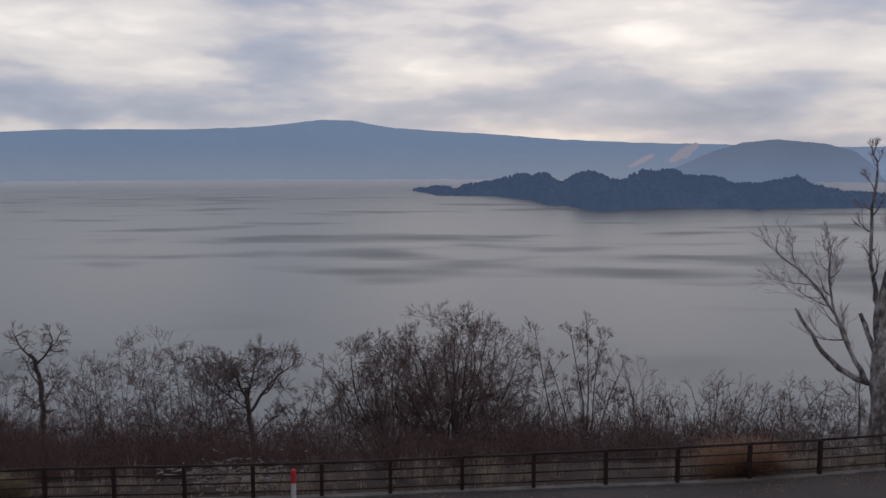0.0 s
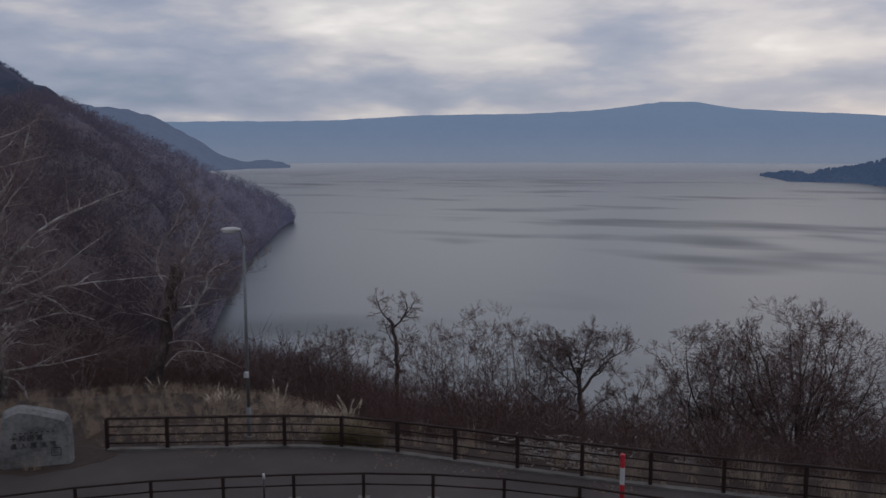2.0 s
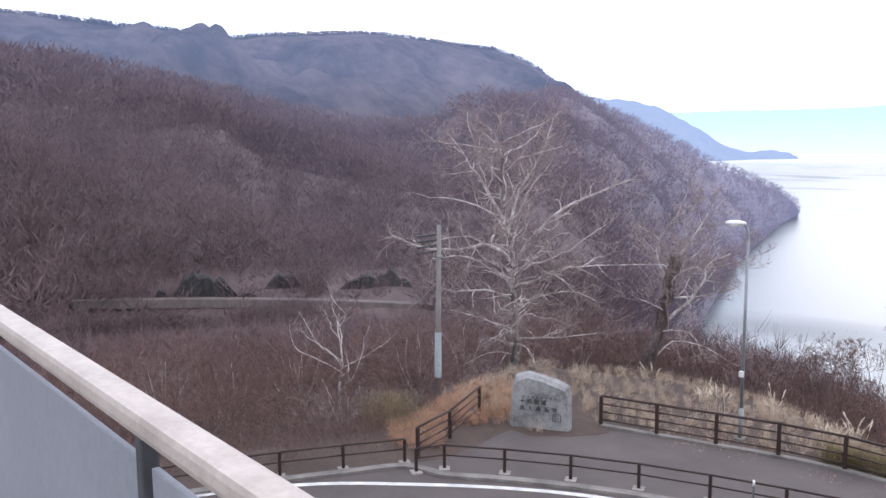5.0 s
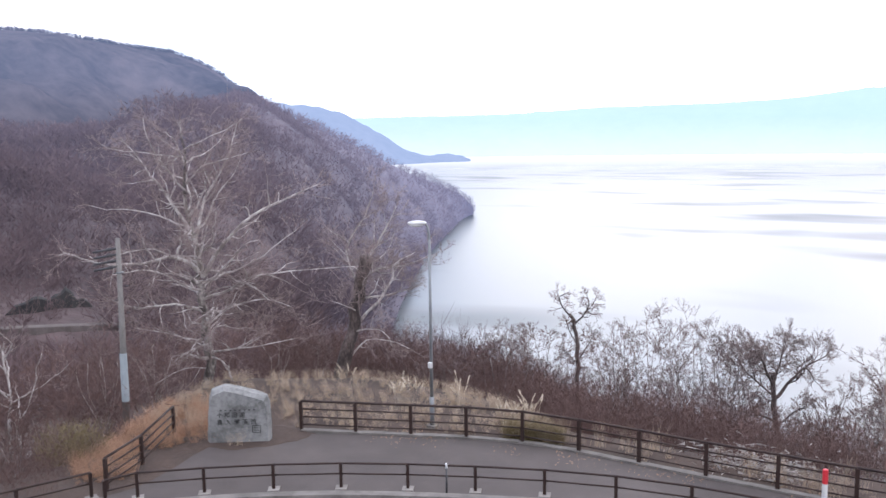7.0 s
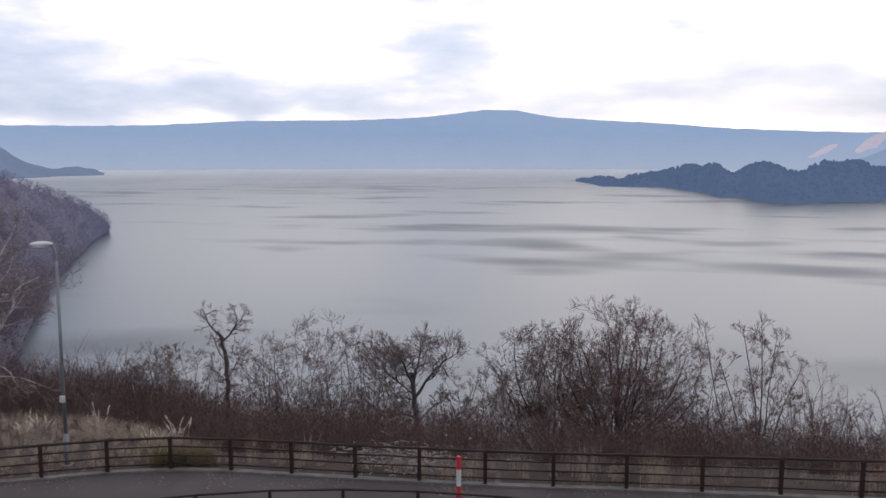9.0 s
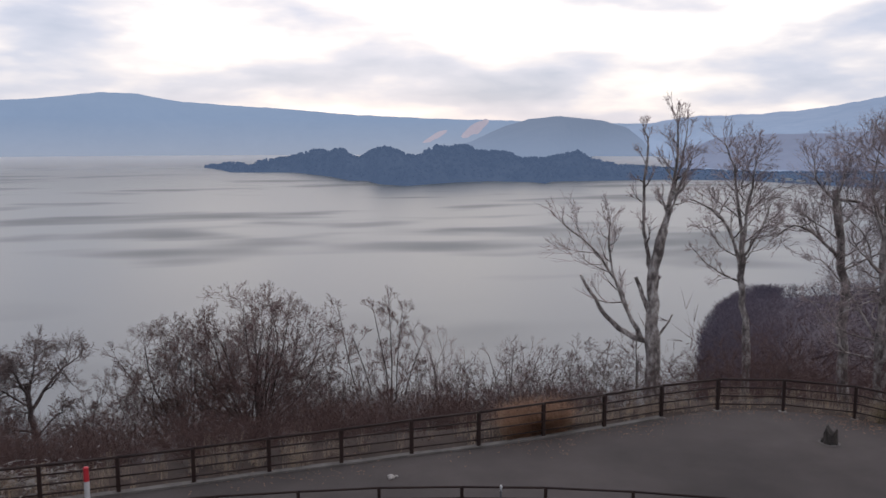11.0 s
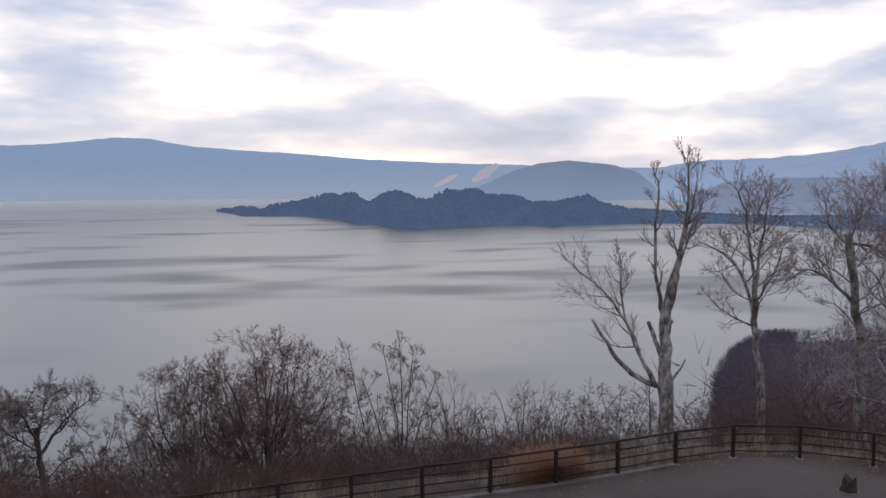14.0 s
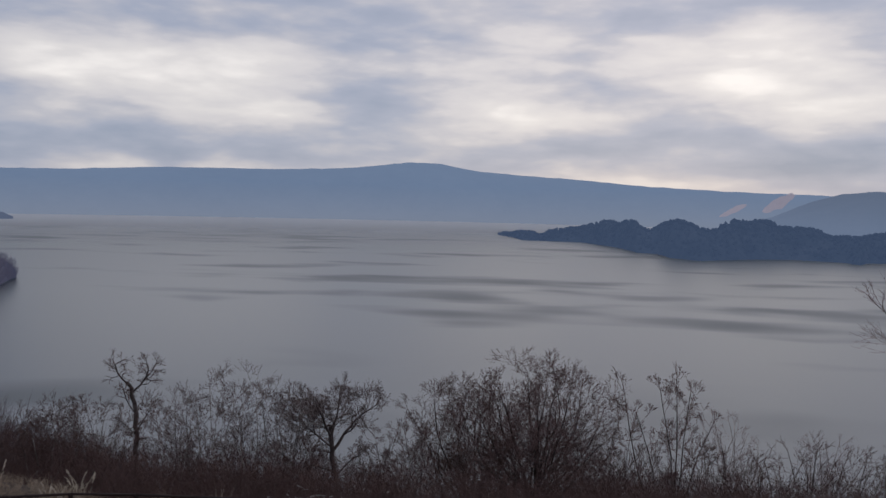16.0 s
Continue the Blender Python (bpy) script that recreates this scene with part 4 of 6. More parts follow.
b = seat_of(42.08, -16.85, 33.5)
def px6(*pts):
    return flat(42.08, [((x - 605) * S4, (690 - y) * S4, w) for x, y, w in pts])
forked_tree("leaning_tree", b, [
    (px6((603, 705, 0), (612, 640, 0), (630, 570, 0), (641, 510, 0), (652, 455, 0)), 0.31, 0.24, 0, 1.9),
    (px6((630, 575, 0), (668, 540, -0.2), (695, 500, -0.3), (700, 470, -0.4), (735, 450, -0.5)), 0.09, 0.014, 12, 2.3),
    (px6((645, 490, 0), (675, 482, 0.3), (720, 478, 0.5), (790, 455, 0.6)), 0.07, 0.012, 12, 2.3),
    (px6((640, 530, 0), (690, 530, 0.5), (740, 520, 0.8)), 0.06, 0.012, 12, 2.3),
    (px6((615, 640, 0), (650, 600, -0.4), (700, 605, -0.6), (745, 630, -0.7)), 0.04, 0.01, 12, 2.3),
    (px6((640, 510, 0), (620, 450, 0.5), (655, 390, 0.8), (670, 345, 0.9)), 0.06, 0.012, 12, 2.3),
    (px6((650, 470, 0), (680, 420, -0.5), (705, 370, -0.7)), 0.06, 0.012, 12, 2.3),
] + [(*st, 9, 2.0) for st in fan_limbs(9, px6((603, 705, 0), (630, 570, 0), (652, 455, 0)), 9, 0.4, 0.98, 2.8, 0.045, 0.5, 0.24)], 16, BARK_DARK, TWIG_PALE, "leaning dark-trunked tree with a snapped top", limb_bark=BARK_SILVER, wander=0.2, lift=0.07, side=2, levels=5)


# trees on the slope below the outer fence, their crowns standing before the lake
def crown_tree(name, az, r, top_el, wide, count, r0, seed, bark, twig, label, low=1.2, group="", squash=1.0, **kw):
    base = foot_of(az, r)
    tall = rise(top_el, r) - base.z
    form = {k: kw.pop(k) for k in ("trunk", "round_", "reach", "branches") if k in kw}
    g = random.Random(seed)
    return forked_tree(name, base, crown_stems(g, count, wide, tall, min(low, tall * 0.4), r0, squash=squash, **form), seed, bark, twig, label, group=group, **kw)


def drawn_tree(name, az, r, foot_el, scale_, stems, seed, bark, twig, label, **kw):
    """stems given in steps of one scale_ right of and above a point at the elevation foot_el: ((x, up, away), ...), radii, branches, reach"""
    base = foot_of(az, r)
    up = rise(foot_el, r) - base.z
    lines = [(([(pts[0][0] * scale_ * 0.3, 0, -0.2)] if pts[0][1] == 0 else []) + flat(az, [(x * scale_, u * scale_ + up, w) for x, u, w in pts]), *rest) for pts, *rest in stems]
    return forked_tree(name, base, lines, seed, bark, twig, label, **kw)


U = 0.0229
# the broad crown and its lower neighbour
crown_tree("bushy_tree", -1.0, 33.5, -10.3, 4.1, 24, 0.085, 31, BARK_DARK, TWIG_RED, "broad bushy tree with a rounded crown of fine twigs", low=1.5, reach=3.0, branches=9, round_=0.93, lift=0.03, wander=0.16, levels=6, side=1, third=0.5, ratio=0.8)
crown_tree("bushy_tree", 3.6, 35.0, -11.4, 3.9, 20, 0.06, 37, BARK_DARK, TWIG_BROWN, "many-stemmed bare bushy tree below the fence", low=0.8, reach=2.9, branches=8, round_=0.9, lift=0.04, wander=0.16, levels=6, side=1, third=0.5)
crown_tree("sapling", 9.6, 34.0, -15.2, 0.9, 7, 0.03, 39, BARK_GREY, TWIG_BROWN, "small dark sapling on the slope", low=0.8, reach=1.4, branches=4, round_=0.72)
crown_tree("sapling", 7.4, 33.0, -15.6, 1.0, 6, 0.03, 36, BARK_GREY, TWIG_GREY, "low twiggy sapling on the slope", low=0.5, reach=1.3, branches=4, round_=0.72)
# three straight stems and a slanting one beside the broad crown
drawn_tree("slender_tree", -10.2, 34.0, -21.35, U, [
    (((0, 0, 0), (-2, 90, 0), (-12, 180, 0), (-28, 262, 0.1)), 0.06, 0.014, 13, 2.0, dict(bare=0.35)),
    (((0, 0, 0.1), (2, 100, 0.1), (1, 200, 0.2), (-2, 285, 0.3)), 0.055, 0.012, 13, 1.9, dict(bare=0.35)),
    (((2, 0, -0.1), (8, 90, -0.1), (14, 180, -0.2), (22, 268, -0.3)), 0.05, 0.012, 12, 1.9, dict(bare=0.35)),
    (((4, 0, 0.2), (22, 80, 0.4), (40, 150, 0.6), (62, 205, 0.8)), 0.04, 0.012, 12, 1.9),
    (((-8, 0, 0), (-28, 60, -0.2), (-36, 130, -0.3), (-66, 225, -0.5)), 0.045, 0.012, 13, 1.9),
    (((-4, 0, 0.3), (-50, 70, 0.8), (-75, 150, 1.2), (-95, 250, 1.5)), 0.045, 0.012, 13, 2.2),
], 32, BARK_DARK, TWIG_RED, "clump of slender grey stems with upright twigs", lift=0.1, open_=42, levels=6, side=1, ratio=0.8, third=0.5)
# the round-headed tree with crooked low limbs
drawn_tree("round_tree", 12.6, 34.0, -20.12, U, [
    (((0, 0, 0), (-8, 55, 0), (-12, 95, 0), (-16, 130, 0.1)), 0.15, 0.09, 3, 1.2, dict(bare=0.6)),
    (((-10, 60, 0), (-42, 75, -0.3), (-72, 78, -0.5), (-108, 108, -0.7)), 0.06, 0.016, 9, 1.6, dict(lift=0.12)),
    (((-8, 100, 0), (18, 136, 0.3), (42, 158, 0.5), (66, 172, 0.6)), 0.07, 0.016, 13, 1.9),
    (((-14, 120, 0), (-28, 158, -0.4), (-40, 184, -0.6)), 0.06, 0.014, 13, 1.9),
    (((-14, 125, 0), (-4, 160, 0.4), (0, 190, 0.6)), 0.06, 0.014, 13, 1.9),
    (((-10, 100, 0), (-58, 135, 0.5), (-80, 160, 0.8)), 0.05, 0.014, 13, 2.0),
    (((-2, 55, 0), (24, 88, -0.4), (34, 96, -0.6), (36, 118, -0.7)), 0.035, 0.012, 6, 1.1),
    (((2, 50, 0), (40, 62, 0.2), (62, 48, 0.3)), 0.028, 0.01, 3, 0.7, dict(lift=-0.02)),
], 33, BARK_DARK, TWIG_GREY, "small round-crowned tree with crooked bare limbs", levels=6, wander=0.22, lift=0.06, open_=56, third=0.5)
# the gnarled dark trunk with a curling top
drawn_tree("gnarled_tree", 25.7, 36.0, -18.56, 0.0242, [
    (((0, 0, 0), (-2, 50, 0), (-3, 110, 0), (-5, 150, 0.1), (-14, 180, 0)), 0.14, 0.07, 7, 1.1, dict(bare=0.5)),
    (((-14, 178, 0), (-30, 196, 0.1), (-36, 214, 0.1), (-24, 222, 0.1)), 0.045, 0.014, 12, 1.1, dict(lift=0.02)),
    (((-10, 165, 0), (8, 188, -0.2), (16, 206, -0.3), (12, 224, -0.2)), 0.045, 0.014, 12, 1.1, dict(lift=0.02)),
    (((8, 186, 0), (22, 200, 0.2), (30, 218, 0.2)), 0.035, 0.012, 9, 1.0),
    (((-3, 100, 0), (16, 128, 0.3), (24, 144, 0.4)), 0.035, 0.012, 9, 1.2),
    (((-3, 95, 0), (-24, 118, -0.2), (-34, 128, -0.3)), 0.03, 0.012, 9, 1.2),
    (((-4, 130, 0), (-18, 150, 0.4), (-24, 170, 0.5)), 0.03, 0.012, 9, 1.1),
], 34, BARK_DARK, TWIG_BROWN, "gnarled dark tree with a crooked twiggy top", levels=4, wander=0.3, open_=64, third=0.6, lift=0.02)
for az, r, el, wide, n_, sd in [(22.8, 36, -12.3, 1.6, 4, 41), (20.6, 37, -10.7, 1.5, 4, 42), (18.6, 35, -12.2, 1.5, 4, 43), (16.6, 36, -12.0, 1.9, 6, 44), (28.4, 37, -12.8, 1.6, 5, 46), (24.2, 34, -13.8, 1.2, 4, 48), (31, 35, -13.4, 1.6, 5, 50), (15.0, 37, -13.0, 1.4, 4, 51)]:
    crown_tree("thin_tree", az, r, el, wide, n_, 0.042, sd, BARK_PALE if sd in (43, 42, 48) else BARK_GREY, TWIG_GREY if sd % 2 else TWIG_BROWN, "thin grey saplings with bare twigs on the slope", low=1.2, trunk=0, round_=0.6, reach=2.9, branches=8, levels=6, third=0.5, side=1, ratio=0.8, lift=0.05, wander=0.18, group="saplings on the slope")
drawn_tree("pale_shrub", -50.0, 33.0, -20.0, 0.0222, [
    (((0, 0, 0), (-14, 40, 0), (-34, 70, 0.2), (-48, 105, 0.3)), 0.04, 0.012, 7, 1.2),
    (((0, 0, 0.1), (-4, 45, 0.1), (-12, 85, 0.3), (-8, 118, 0.4)), 0.035, 0.012, 7, 1.1),
    (((2, 0, 0), (14, 35, -0.2), (24, 75, -0.3), (26, 112, -0.4)), 0.035, 0.012, 7, 1.1),
    (((2, 0, 0.1), (20, 30, 0.3), (44, 56, 0.5), (68, 66, 0.6)), 0.03, 0.01, 7, 1.0),
    (((-2, 0, 0), (-24, 26, 0.3), (-52, 40, 0.5), (-74, 62, 0.6)), 0.03, 0.01, 6, 1.0),
], 53, BARK_SILVER, TWIG_PALE, "pale forked shrub on the slope behind the fence", levels=4, side=1, lift=0.06, wander=0.16)
crown_tree("far_tree", -13.6, 52.0, -12.4, 2.2, 9, 0.05, 45, BARK_PALE, TWIG_HAZE, "pale tree lower down the slope", low=3.0, reach=2.6, branches=5, round_=0.75, levels=4)
crown_tree("far_tree", -19.5, 50.0, -13.6, 1.8, 8, 0.045, 52, BARK_PALE, TWIG_HAZE, "pale tree lower down the slope", low=3.0, reach=2.4, branches=5, round_=0.7, levels=4)
for az, r, el, wide, n_, sd in [(-5.9, 35.5, -12.9, 1.5, 9, 60), (-12.9, 35, -14.0, 1.2, 7, 61), (-15.6, 34, -14.6, 1.4, 8, 62), (-18.2, 34, -13.9, 1.5, 8, 63), (-21.0, 35, -14.2, 1.4, 8, 64), (-24.0, 34, -13.2, 1.7, 9, 65), (-26.0, 33, -14.4, 1.2, 7, 66), (-31, 34, -14.4, 1.1, 7, 67), (-36.6, 33, -14.3, 1.0, 6, 68), (-47, 35, -13.2, 1.3, 7, 69), (-51.5, 35, -11.8, 2.0, 9, 70), (-54.5, 33, -13.2, 1.6, 8, 71), (-44.6, 33, -13.8, 1.1, 6, 72)]:
    pale = sd in (69, 70, 71)
    crown_tree("shrub", az, r, el, wide, n_, 0.04 if pale else 0.03, sd, BARK_PALE if pale else BARK_GREY, TWIG_PALE if pale else TWIG_BROWN if sd % 3 else TWIG_GREY, "twiggy leafless shrub on the slope beyond the fence", low=0.7, trunk=0, round_=0.8, reach=2.2, branches=5, levels=5, side=1, wander=0.22, lift=0.04, group="shrubs beyond the fence")
for az, r, el, wide, n_, sd in [(66, 40, -13.5, 1.7, 8, 82), (57.8, 37, -12.6, 1.4, 7, 83), (70.5, 38, -14.5, 1.6, 8, 84), (75, 36, -14, 1.7, 8, 85), (63, 31, -15.8, 1.2, 7, 86), (54.6, 38, -12, 1.3, 6, 87), (46.5, 38, -12.4, 1.4, 7, 88), (44, 40, -12.8, 1.4, 7, 89), (37.5, 40, -14.2, 1.6, 8, 90), (35, 38, -14.4, 1.5, 8, 91), (40.5, 42, -13.6, 1.6, 8, 92)]:
    crown_tree("shrub", az, r, el, wide, n_, 0.036, sd, BARK_PALE if sd < 90 else BARK_GREY, TWIG_GREY if sd % 2 else TWIG_BROWN, "pale-stemmed leafless shrub on the wooded bank", low=0.8, trunk=0, round_=0.7, reach=2.2, branches=5, levels=5, side=1, wander=0.22, lift=0.04, group="shrubs on the bank")


b = foot_of(63.2, 35)
h = rise(-10.6, 35) - b.z
line = [(0, 0, 0), (-0.1, 0, h * 0.3), (0.05, 0.1, h * 0.5), (-0.1, 0, h * 0.8)]
forked_tree("pale_sapling", b, [(line, 0.09, 0.03, 5, 1.8)] + [(*st, 6, 1.7) for st in fan_limbs(77, line, 9, 0.3, 0.95, 3.2, 0.05, 0.9, 0.2)], 78, BARK_SILVER, TWIG_PALE, "pale spreading sapling among the brush", levels=4, side=1, lift=0.06, wander=0.2, open_=52)

# ============ woods: countless bare trees ============
def puff_template(seed, blades, width, low=0.25):
    """triangles of a unit-high crown of fine upright twigs, seen from afar"""
    g = random.Random(seed)
    tris = []
    for _ in range(blades):
        a, k = g.uniform(0, 6.283), g.uniform(low, 0.9)
        w = 0.36 * math.sqrt(max(0.05, 1 - ((k - 0.55) / 0.5) ** 2)) * math.sqrt(g.random())
        p = Vector((math.cos(a) * w, math.sin(a) * w, k))
        d = Vector((math.cos(a) * 0.5 + g.gauss(0, 0.25), math.sin(a) * 0.5 + g.gauss(0, 0.25), g.uniform(0.3, 1.0))).normalized()
        q = p + d * g.uniform(0.18, 0.34)
        sd = d.cross(Vector((g.gauss(0, 1), g.gauss(0, 1), g.gauss(0, 1)))).normalized() * width * g.uniform(0.6, 1.3)
        tris.append((p - sd, p + sd, q))
    return np.array([[tuple(v) for v in t] for t in tris])


def cone_template(seed, layers=5, around=6):
    """triangles of a unit-high dark conifer"""
    g = random.Random(seed)
    tris = []
    for k in range(layers):
        z0, z1 = k / layers, (k + 1.7) / layers
        r = 0.42 * math.cos(1.4 * k / layers) + 0.02
        for s in range(around):
            a, b_ = 6.283 * s / around + k, 6.283 * (s + 1) / around + k
            w = r * g.uniform(0.7, 1.25)
            tris.append(((math.cos(a) * w, math.sin(a) * w, z0 - g.uniform(0, 0.05)), (math.cos(b_) * r, math.sin(b_) * r, z0), (0, 0, min(1.0, z1))))
    return np.array(tris)


def lump_template(seed):
    """triangles of a unit-high rounded crown seen from afar"""
    g = random.Random(seed)
    rings = [[(math.cos(1.047 * k + o) * r * g.uniform(0.75, 1.2), math.sin(1.047 * k + o) * r * g.uniform(0.75, 1.2), z * g.uniform(0.85, 1.15)) for k in range(6)] for r, z, o in ((0.3, -0.1, 0), (0.47, 0.35, 0.5), (0.34, 0.75, 0.2))]
    top, tris = (g.gauss(0, 0.06), g.gauss(0, 0.06), 1.0), []
    for a, b_ in zip(rings, rings[1:]):
        for k in range(6):
            j = (k + 1) % 6
            tris += [(a[k], a[j], b_[k]), (a[j], b_[j], b_[k])]
    tris += [(rings[2][k], rings[2][(k + 1) % 6], top) for k in range(6)]
    return np.array(tris)


def scatter(name, places, heights, templates, mat_, label, category, seed):
    """one mesh of many small plants standing at the places"""
    g = np.random.RandomState(seed)
    blocks = []
    for p, h in zip(places, heights):
        t = templates[g.randint(len(templates))]
        a = g.uniform(0, 6.283)
        c, s = math.cos(a), math.sin(a)
        m = np.array([[c, s, 0], [-s, c, 0], [0, 0, 1]]) * h
        w = g.uniform(0.8, 1.25)
        m[0:2] *= w
        blocks.append((t @ m + np.array(p)).reshape(-1, 3))
    v = np.concatenate(blocks)
    k = len(v) // 3
    me = bpy.data.meshes.new(name)
    me.vertices.add(len(v))
    me.vertices.foreach_set("co", v.astype(np.float32).ravel())
    me.loops.add(len(v))
    me.loops.foreach_set("vertex_index", np.arange(len(v), dtype=np.int32))
    me.polygons.add(k)
    me.polygons.foreach_set("loop_start", np.arange(0, 3 * k, 3, dtype=np.int32))
    me.update(calc_edges=True)
    me.materials.append(mat_)
    return tagged(new(name, me), label, category, kind="stuff")


def on_grid(grid, count, seed, q0=0, q1=None, crest=0):
    """random places on a hill's front, and some along its crest"""
    g = np.random.RandomState(seed)
    n_az, k, _ = grid.shape
    top = k - 3 if q1 is None else q1
    out = []
    for j in range(count + crest):
        i = g.uniform(0, n_az - 1.001)
        q = g.uniform(q0, top - 0.001) if j < count else top - abs(g.normal(0, 0.12)) - 0.001
        i0, q_0 = int(i), int(q)
        fi, fq = i - i0, q - q_0
        p = (grid[i0, q_0] * (1 - fi) + grid[i0 + 1, q_0] * fi) * (1 - fq) + (grid[i0, q_0 + 1] * (1 - fi) + grid[i0 + 1, q_0 + 1] * fi) * fq
        out.append(p)
    return [p for p in out if p[2] > LAKE_Z - 0.5]


class Reeds:
    """collects branches as slim single blades, for plants too many to model one by one"""

    def __init__(self, seed, width):
        self.t, self.g, self.w = [], random.Random(seed), width

    def spike(self, a, b_, r):
        s_ = (b_ - a).cross(Vector((self.g.gauss(0, 1), self.g.gauss(0, 1), self.g.gauss(0, 0.4))))
        if s_.length > 1e-6:
            s_ = s_.normalized() * self.w * max(0.5, r * 60)
            self.t.append((tuple(a - s_), tuple(a + s_), tuple(b_)))

    def tube(self, pts, radii, sides):
        self.spike(pts[0], pts[-1], radii[0])


def shrub_template(seed, count, width, spread=0.5, levels=3, wander=0.2):
    """triangles of a unit-high leafless shrub: stems from one stool, forking into twigs"""
    w, g = Reeds(seed, width), random.Random(seed)
    o = dict(levels=levels, wander=wander, lift=0.1, side=1, open=50, third=0.3, ratio=0.82)
    for k in range(count):
        a, t = 2.4 * k + g.uniform(-0.4, 0.4), spread * math.sqrt((k + 0.5) / count)
        d = Vector((math.cos(a) * t, math.sin(a) * t, 1)).normalized()
        fork(g, w, w, Vector((math.cos(a) * 0.05 * t, math.sin(a) * 0.05 * t, -0.04)), d, 0.36 * g.uniform(0.8, 1.15), 0.018, 0, o)
    return np.array(w.t)


near_twigs = [shrub_template(100 + k, 3, 0.005, 0.5) for k in range(8)]
wood_puffs = [puff_template(700 + k, 28, 0.027, -0.1) for k in range(8)]
mid_puffs = [puff_template(720 + k, 30, 0.016, -0.05) for k in range(8)]
far_puffs = [puff_template(740 + k, 16, 0.06, -0.3) for k in range(8)]
lumps = [lump_template(180 + k) for k in range(8)]
conifers = [cone_template(160 + k) for k in range(4)]
gs = np.random.RandomState(5)

p = on_grid(left_grid, 12000, 1, q0=1, crest=700)
near_p, p = [q for q in p if math.hypot(q[0], q[1]) < 230], [q for q in p if math.hypot(q[0], q[1]) >= 230]
def clear(q, h):
    """trees before the hillside road stay below it"""
    r, az = math.hypot(q[0], q[1]), math.degrees(math.atan2(-q[0], q[1]))
    el = math.degrees(math.atan2(q[2] - EYE_Z, r))
    if (66 < az < 76 or 57 < az < 64) and -11.0 < el < -9.6:
        return 1.2
    return min(h, max(0.6, rise(-11.7 if el < -11.2 else -8.2, r) - q[2])) if r < 150 and 57 < az < 80 and el < -9.0 else h



shore_p = []
p = p + on_grid(left_grid[0:40], 1500, 12, q0=0, q1=2)
for _ in range(900):
    az = gs.uniform(30, 48)
    r = gs.uniform(60, 262)
    if ground_z(az, r) > LAKE_Z + 1:
        shore_p.append(np.array(polar(az, r, ground_z(az, r) - 0.3)))
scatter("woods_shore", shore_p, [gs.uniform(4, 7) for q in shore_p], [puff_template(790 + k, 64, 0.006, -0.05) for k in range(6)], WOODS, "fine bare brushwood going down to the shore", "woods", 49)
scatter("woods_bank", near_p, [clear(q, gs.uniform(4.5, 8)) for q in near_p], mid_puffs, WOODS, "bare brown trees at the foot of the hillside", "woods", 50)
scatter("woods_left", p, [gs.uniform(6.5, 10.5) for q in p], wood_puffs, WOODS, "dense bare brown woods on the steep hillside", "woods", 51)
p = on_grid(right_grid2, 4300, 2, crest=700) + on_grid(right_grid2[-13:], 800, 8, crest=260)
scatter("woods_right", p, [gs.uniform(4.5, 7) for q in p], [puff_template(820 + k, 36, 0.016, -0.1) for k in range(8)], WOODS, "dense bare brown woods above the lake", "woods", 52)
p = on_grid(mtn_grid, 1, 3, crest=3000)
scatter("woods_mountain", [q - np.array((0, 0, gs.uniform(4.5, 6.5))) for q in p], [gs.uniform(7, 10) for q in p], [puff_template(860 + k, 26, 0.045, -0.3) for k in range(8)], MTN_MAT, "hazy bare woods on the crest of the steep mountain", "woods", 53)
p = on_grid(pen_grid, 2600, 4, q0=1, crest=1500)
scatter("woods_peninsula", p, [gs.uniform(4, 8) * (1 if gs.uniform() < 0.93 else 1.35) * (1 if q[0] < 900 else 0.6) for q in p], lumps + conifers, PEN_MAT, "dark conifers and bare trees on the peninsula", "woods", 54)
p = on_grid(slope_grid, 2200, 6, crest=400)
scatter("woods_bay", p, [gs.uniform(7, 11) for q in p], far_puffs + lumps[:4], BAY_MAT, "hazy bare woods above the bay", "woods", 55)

# undergrowth over the near slopes
def fence_edge(az):
    return lerp_list([(math.degrees(math.atan2(-x, y)), math.hypot(x, y)) for x, y in FAR_FENCE], az)


places, heights = [], []
gu = random.Random(77)
while len(places) < 1800:
    az, k = gu.uniform(-64, 88), gu.random()
    e = lerp_list(EDGE, az)
    r = e + 1.0 + 70 * k ** 1.6 if az > 34 or az < -30 else e + 0.8 + 26 * k
    if -30 < az < 33 and noise.noise(Vector((az * 0.25, r * 0.1, 0))) < -0.12:
        continue
    if r < 34.5 and (40.5 < az < 44.2 or 49.4 < az < 52.6):
        continue
    places.append(tuple(polar(az, r, ground_z(az, r) - 0.1)))
    near = r - e
    tall = gu.uniform(1.0, 2.0) if near < 4 else gu.uniform(2.2, 4.4) if near < 20 else gu.uniform(4, 7.5)
    if -30 < az < 34:
        tall = min(tall, rise(gu.uniform(-18.5, -15.6), r) - ground_z(az, r))
    heights.append(clear(places[-1], max(0.8, tall)))
for _ in range(420):
    az, r = gu.uniform(28, 47), gu.uniform(35, 62)
    top = -14.5 + 2.6 * smooth(30, 37, az)
    places.append(tuple(polar(az, r, ground_z(az, r) - 0.1)))
    heights.append(max(1.0, rise(gu.uniform(top - 2.5, top), r) - ground_z(az, r)))
for _ in range(420):
    az = gu.uniform(-30, 28)
    r = fence_edge(az) + gu.uniform(0.5, 6)
    places.append(tuple(polar(az, r, ground_z(az, r) - 0.05)))
    heights.append(gu.uniform(0.9, 1.8))
thick_p, thick_h = [], []
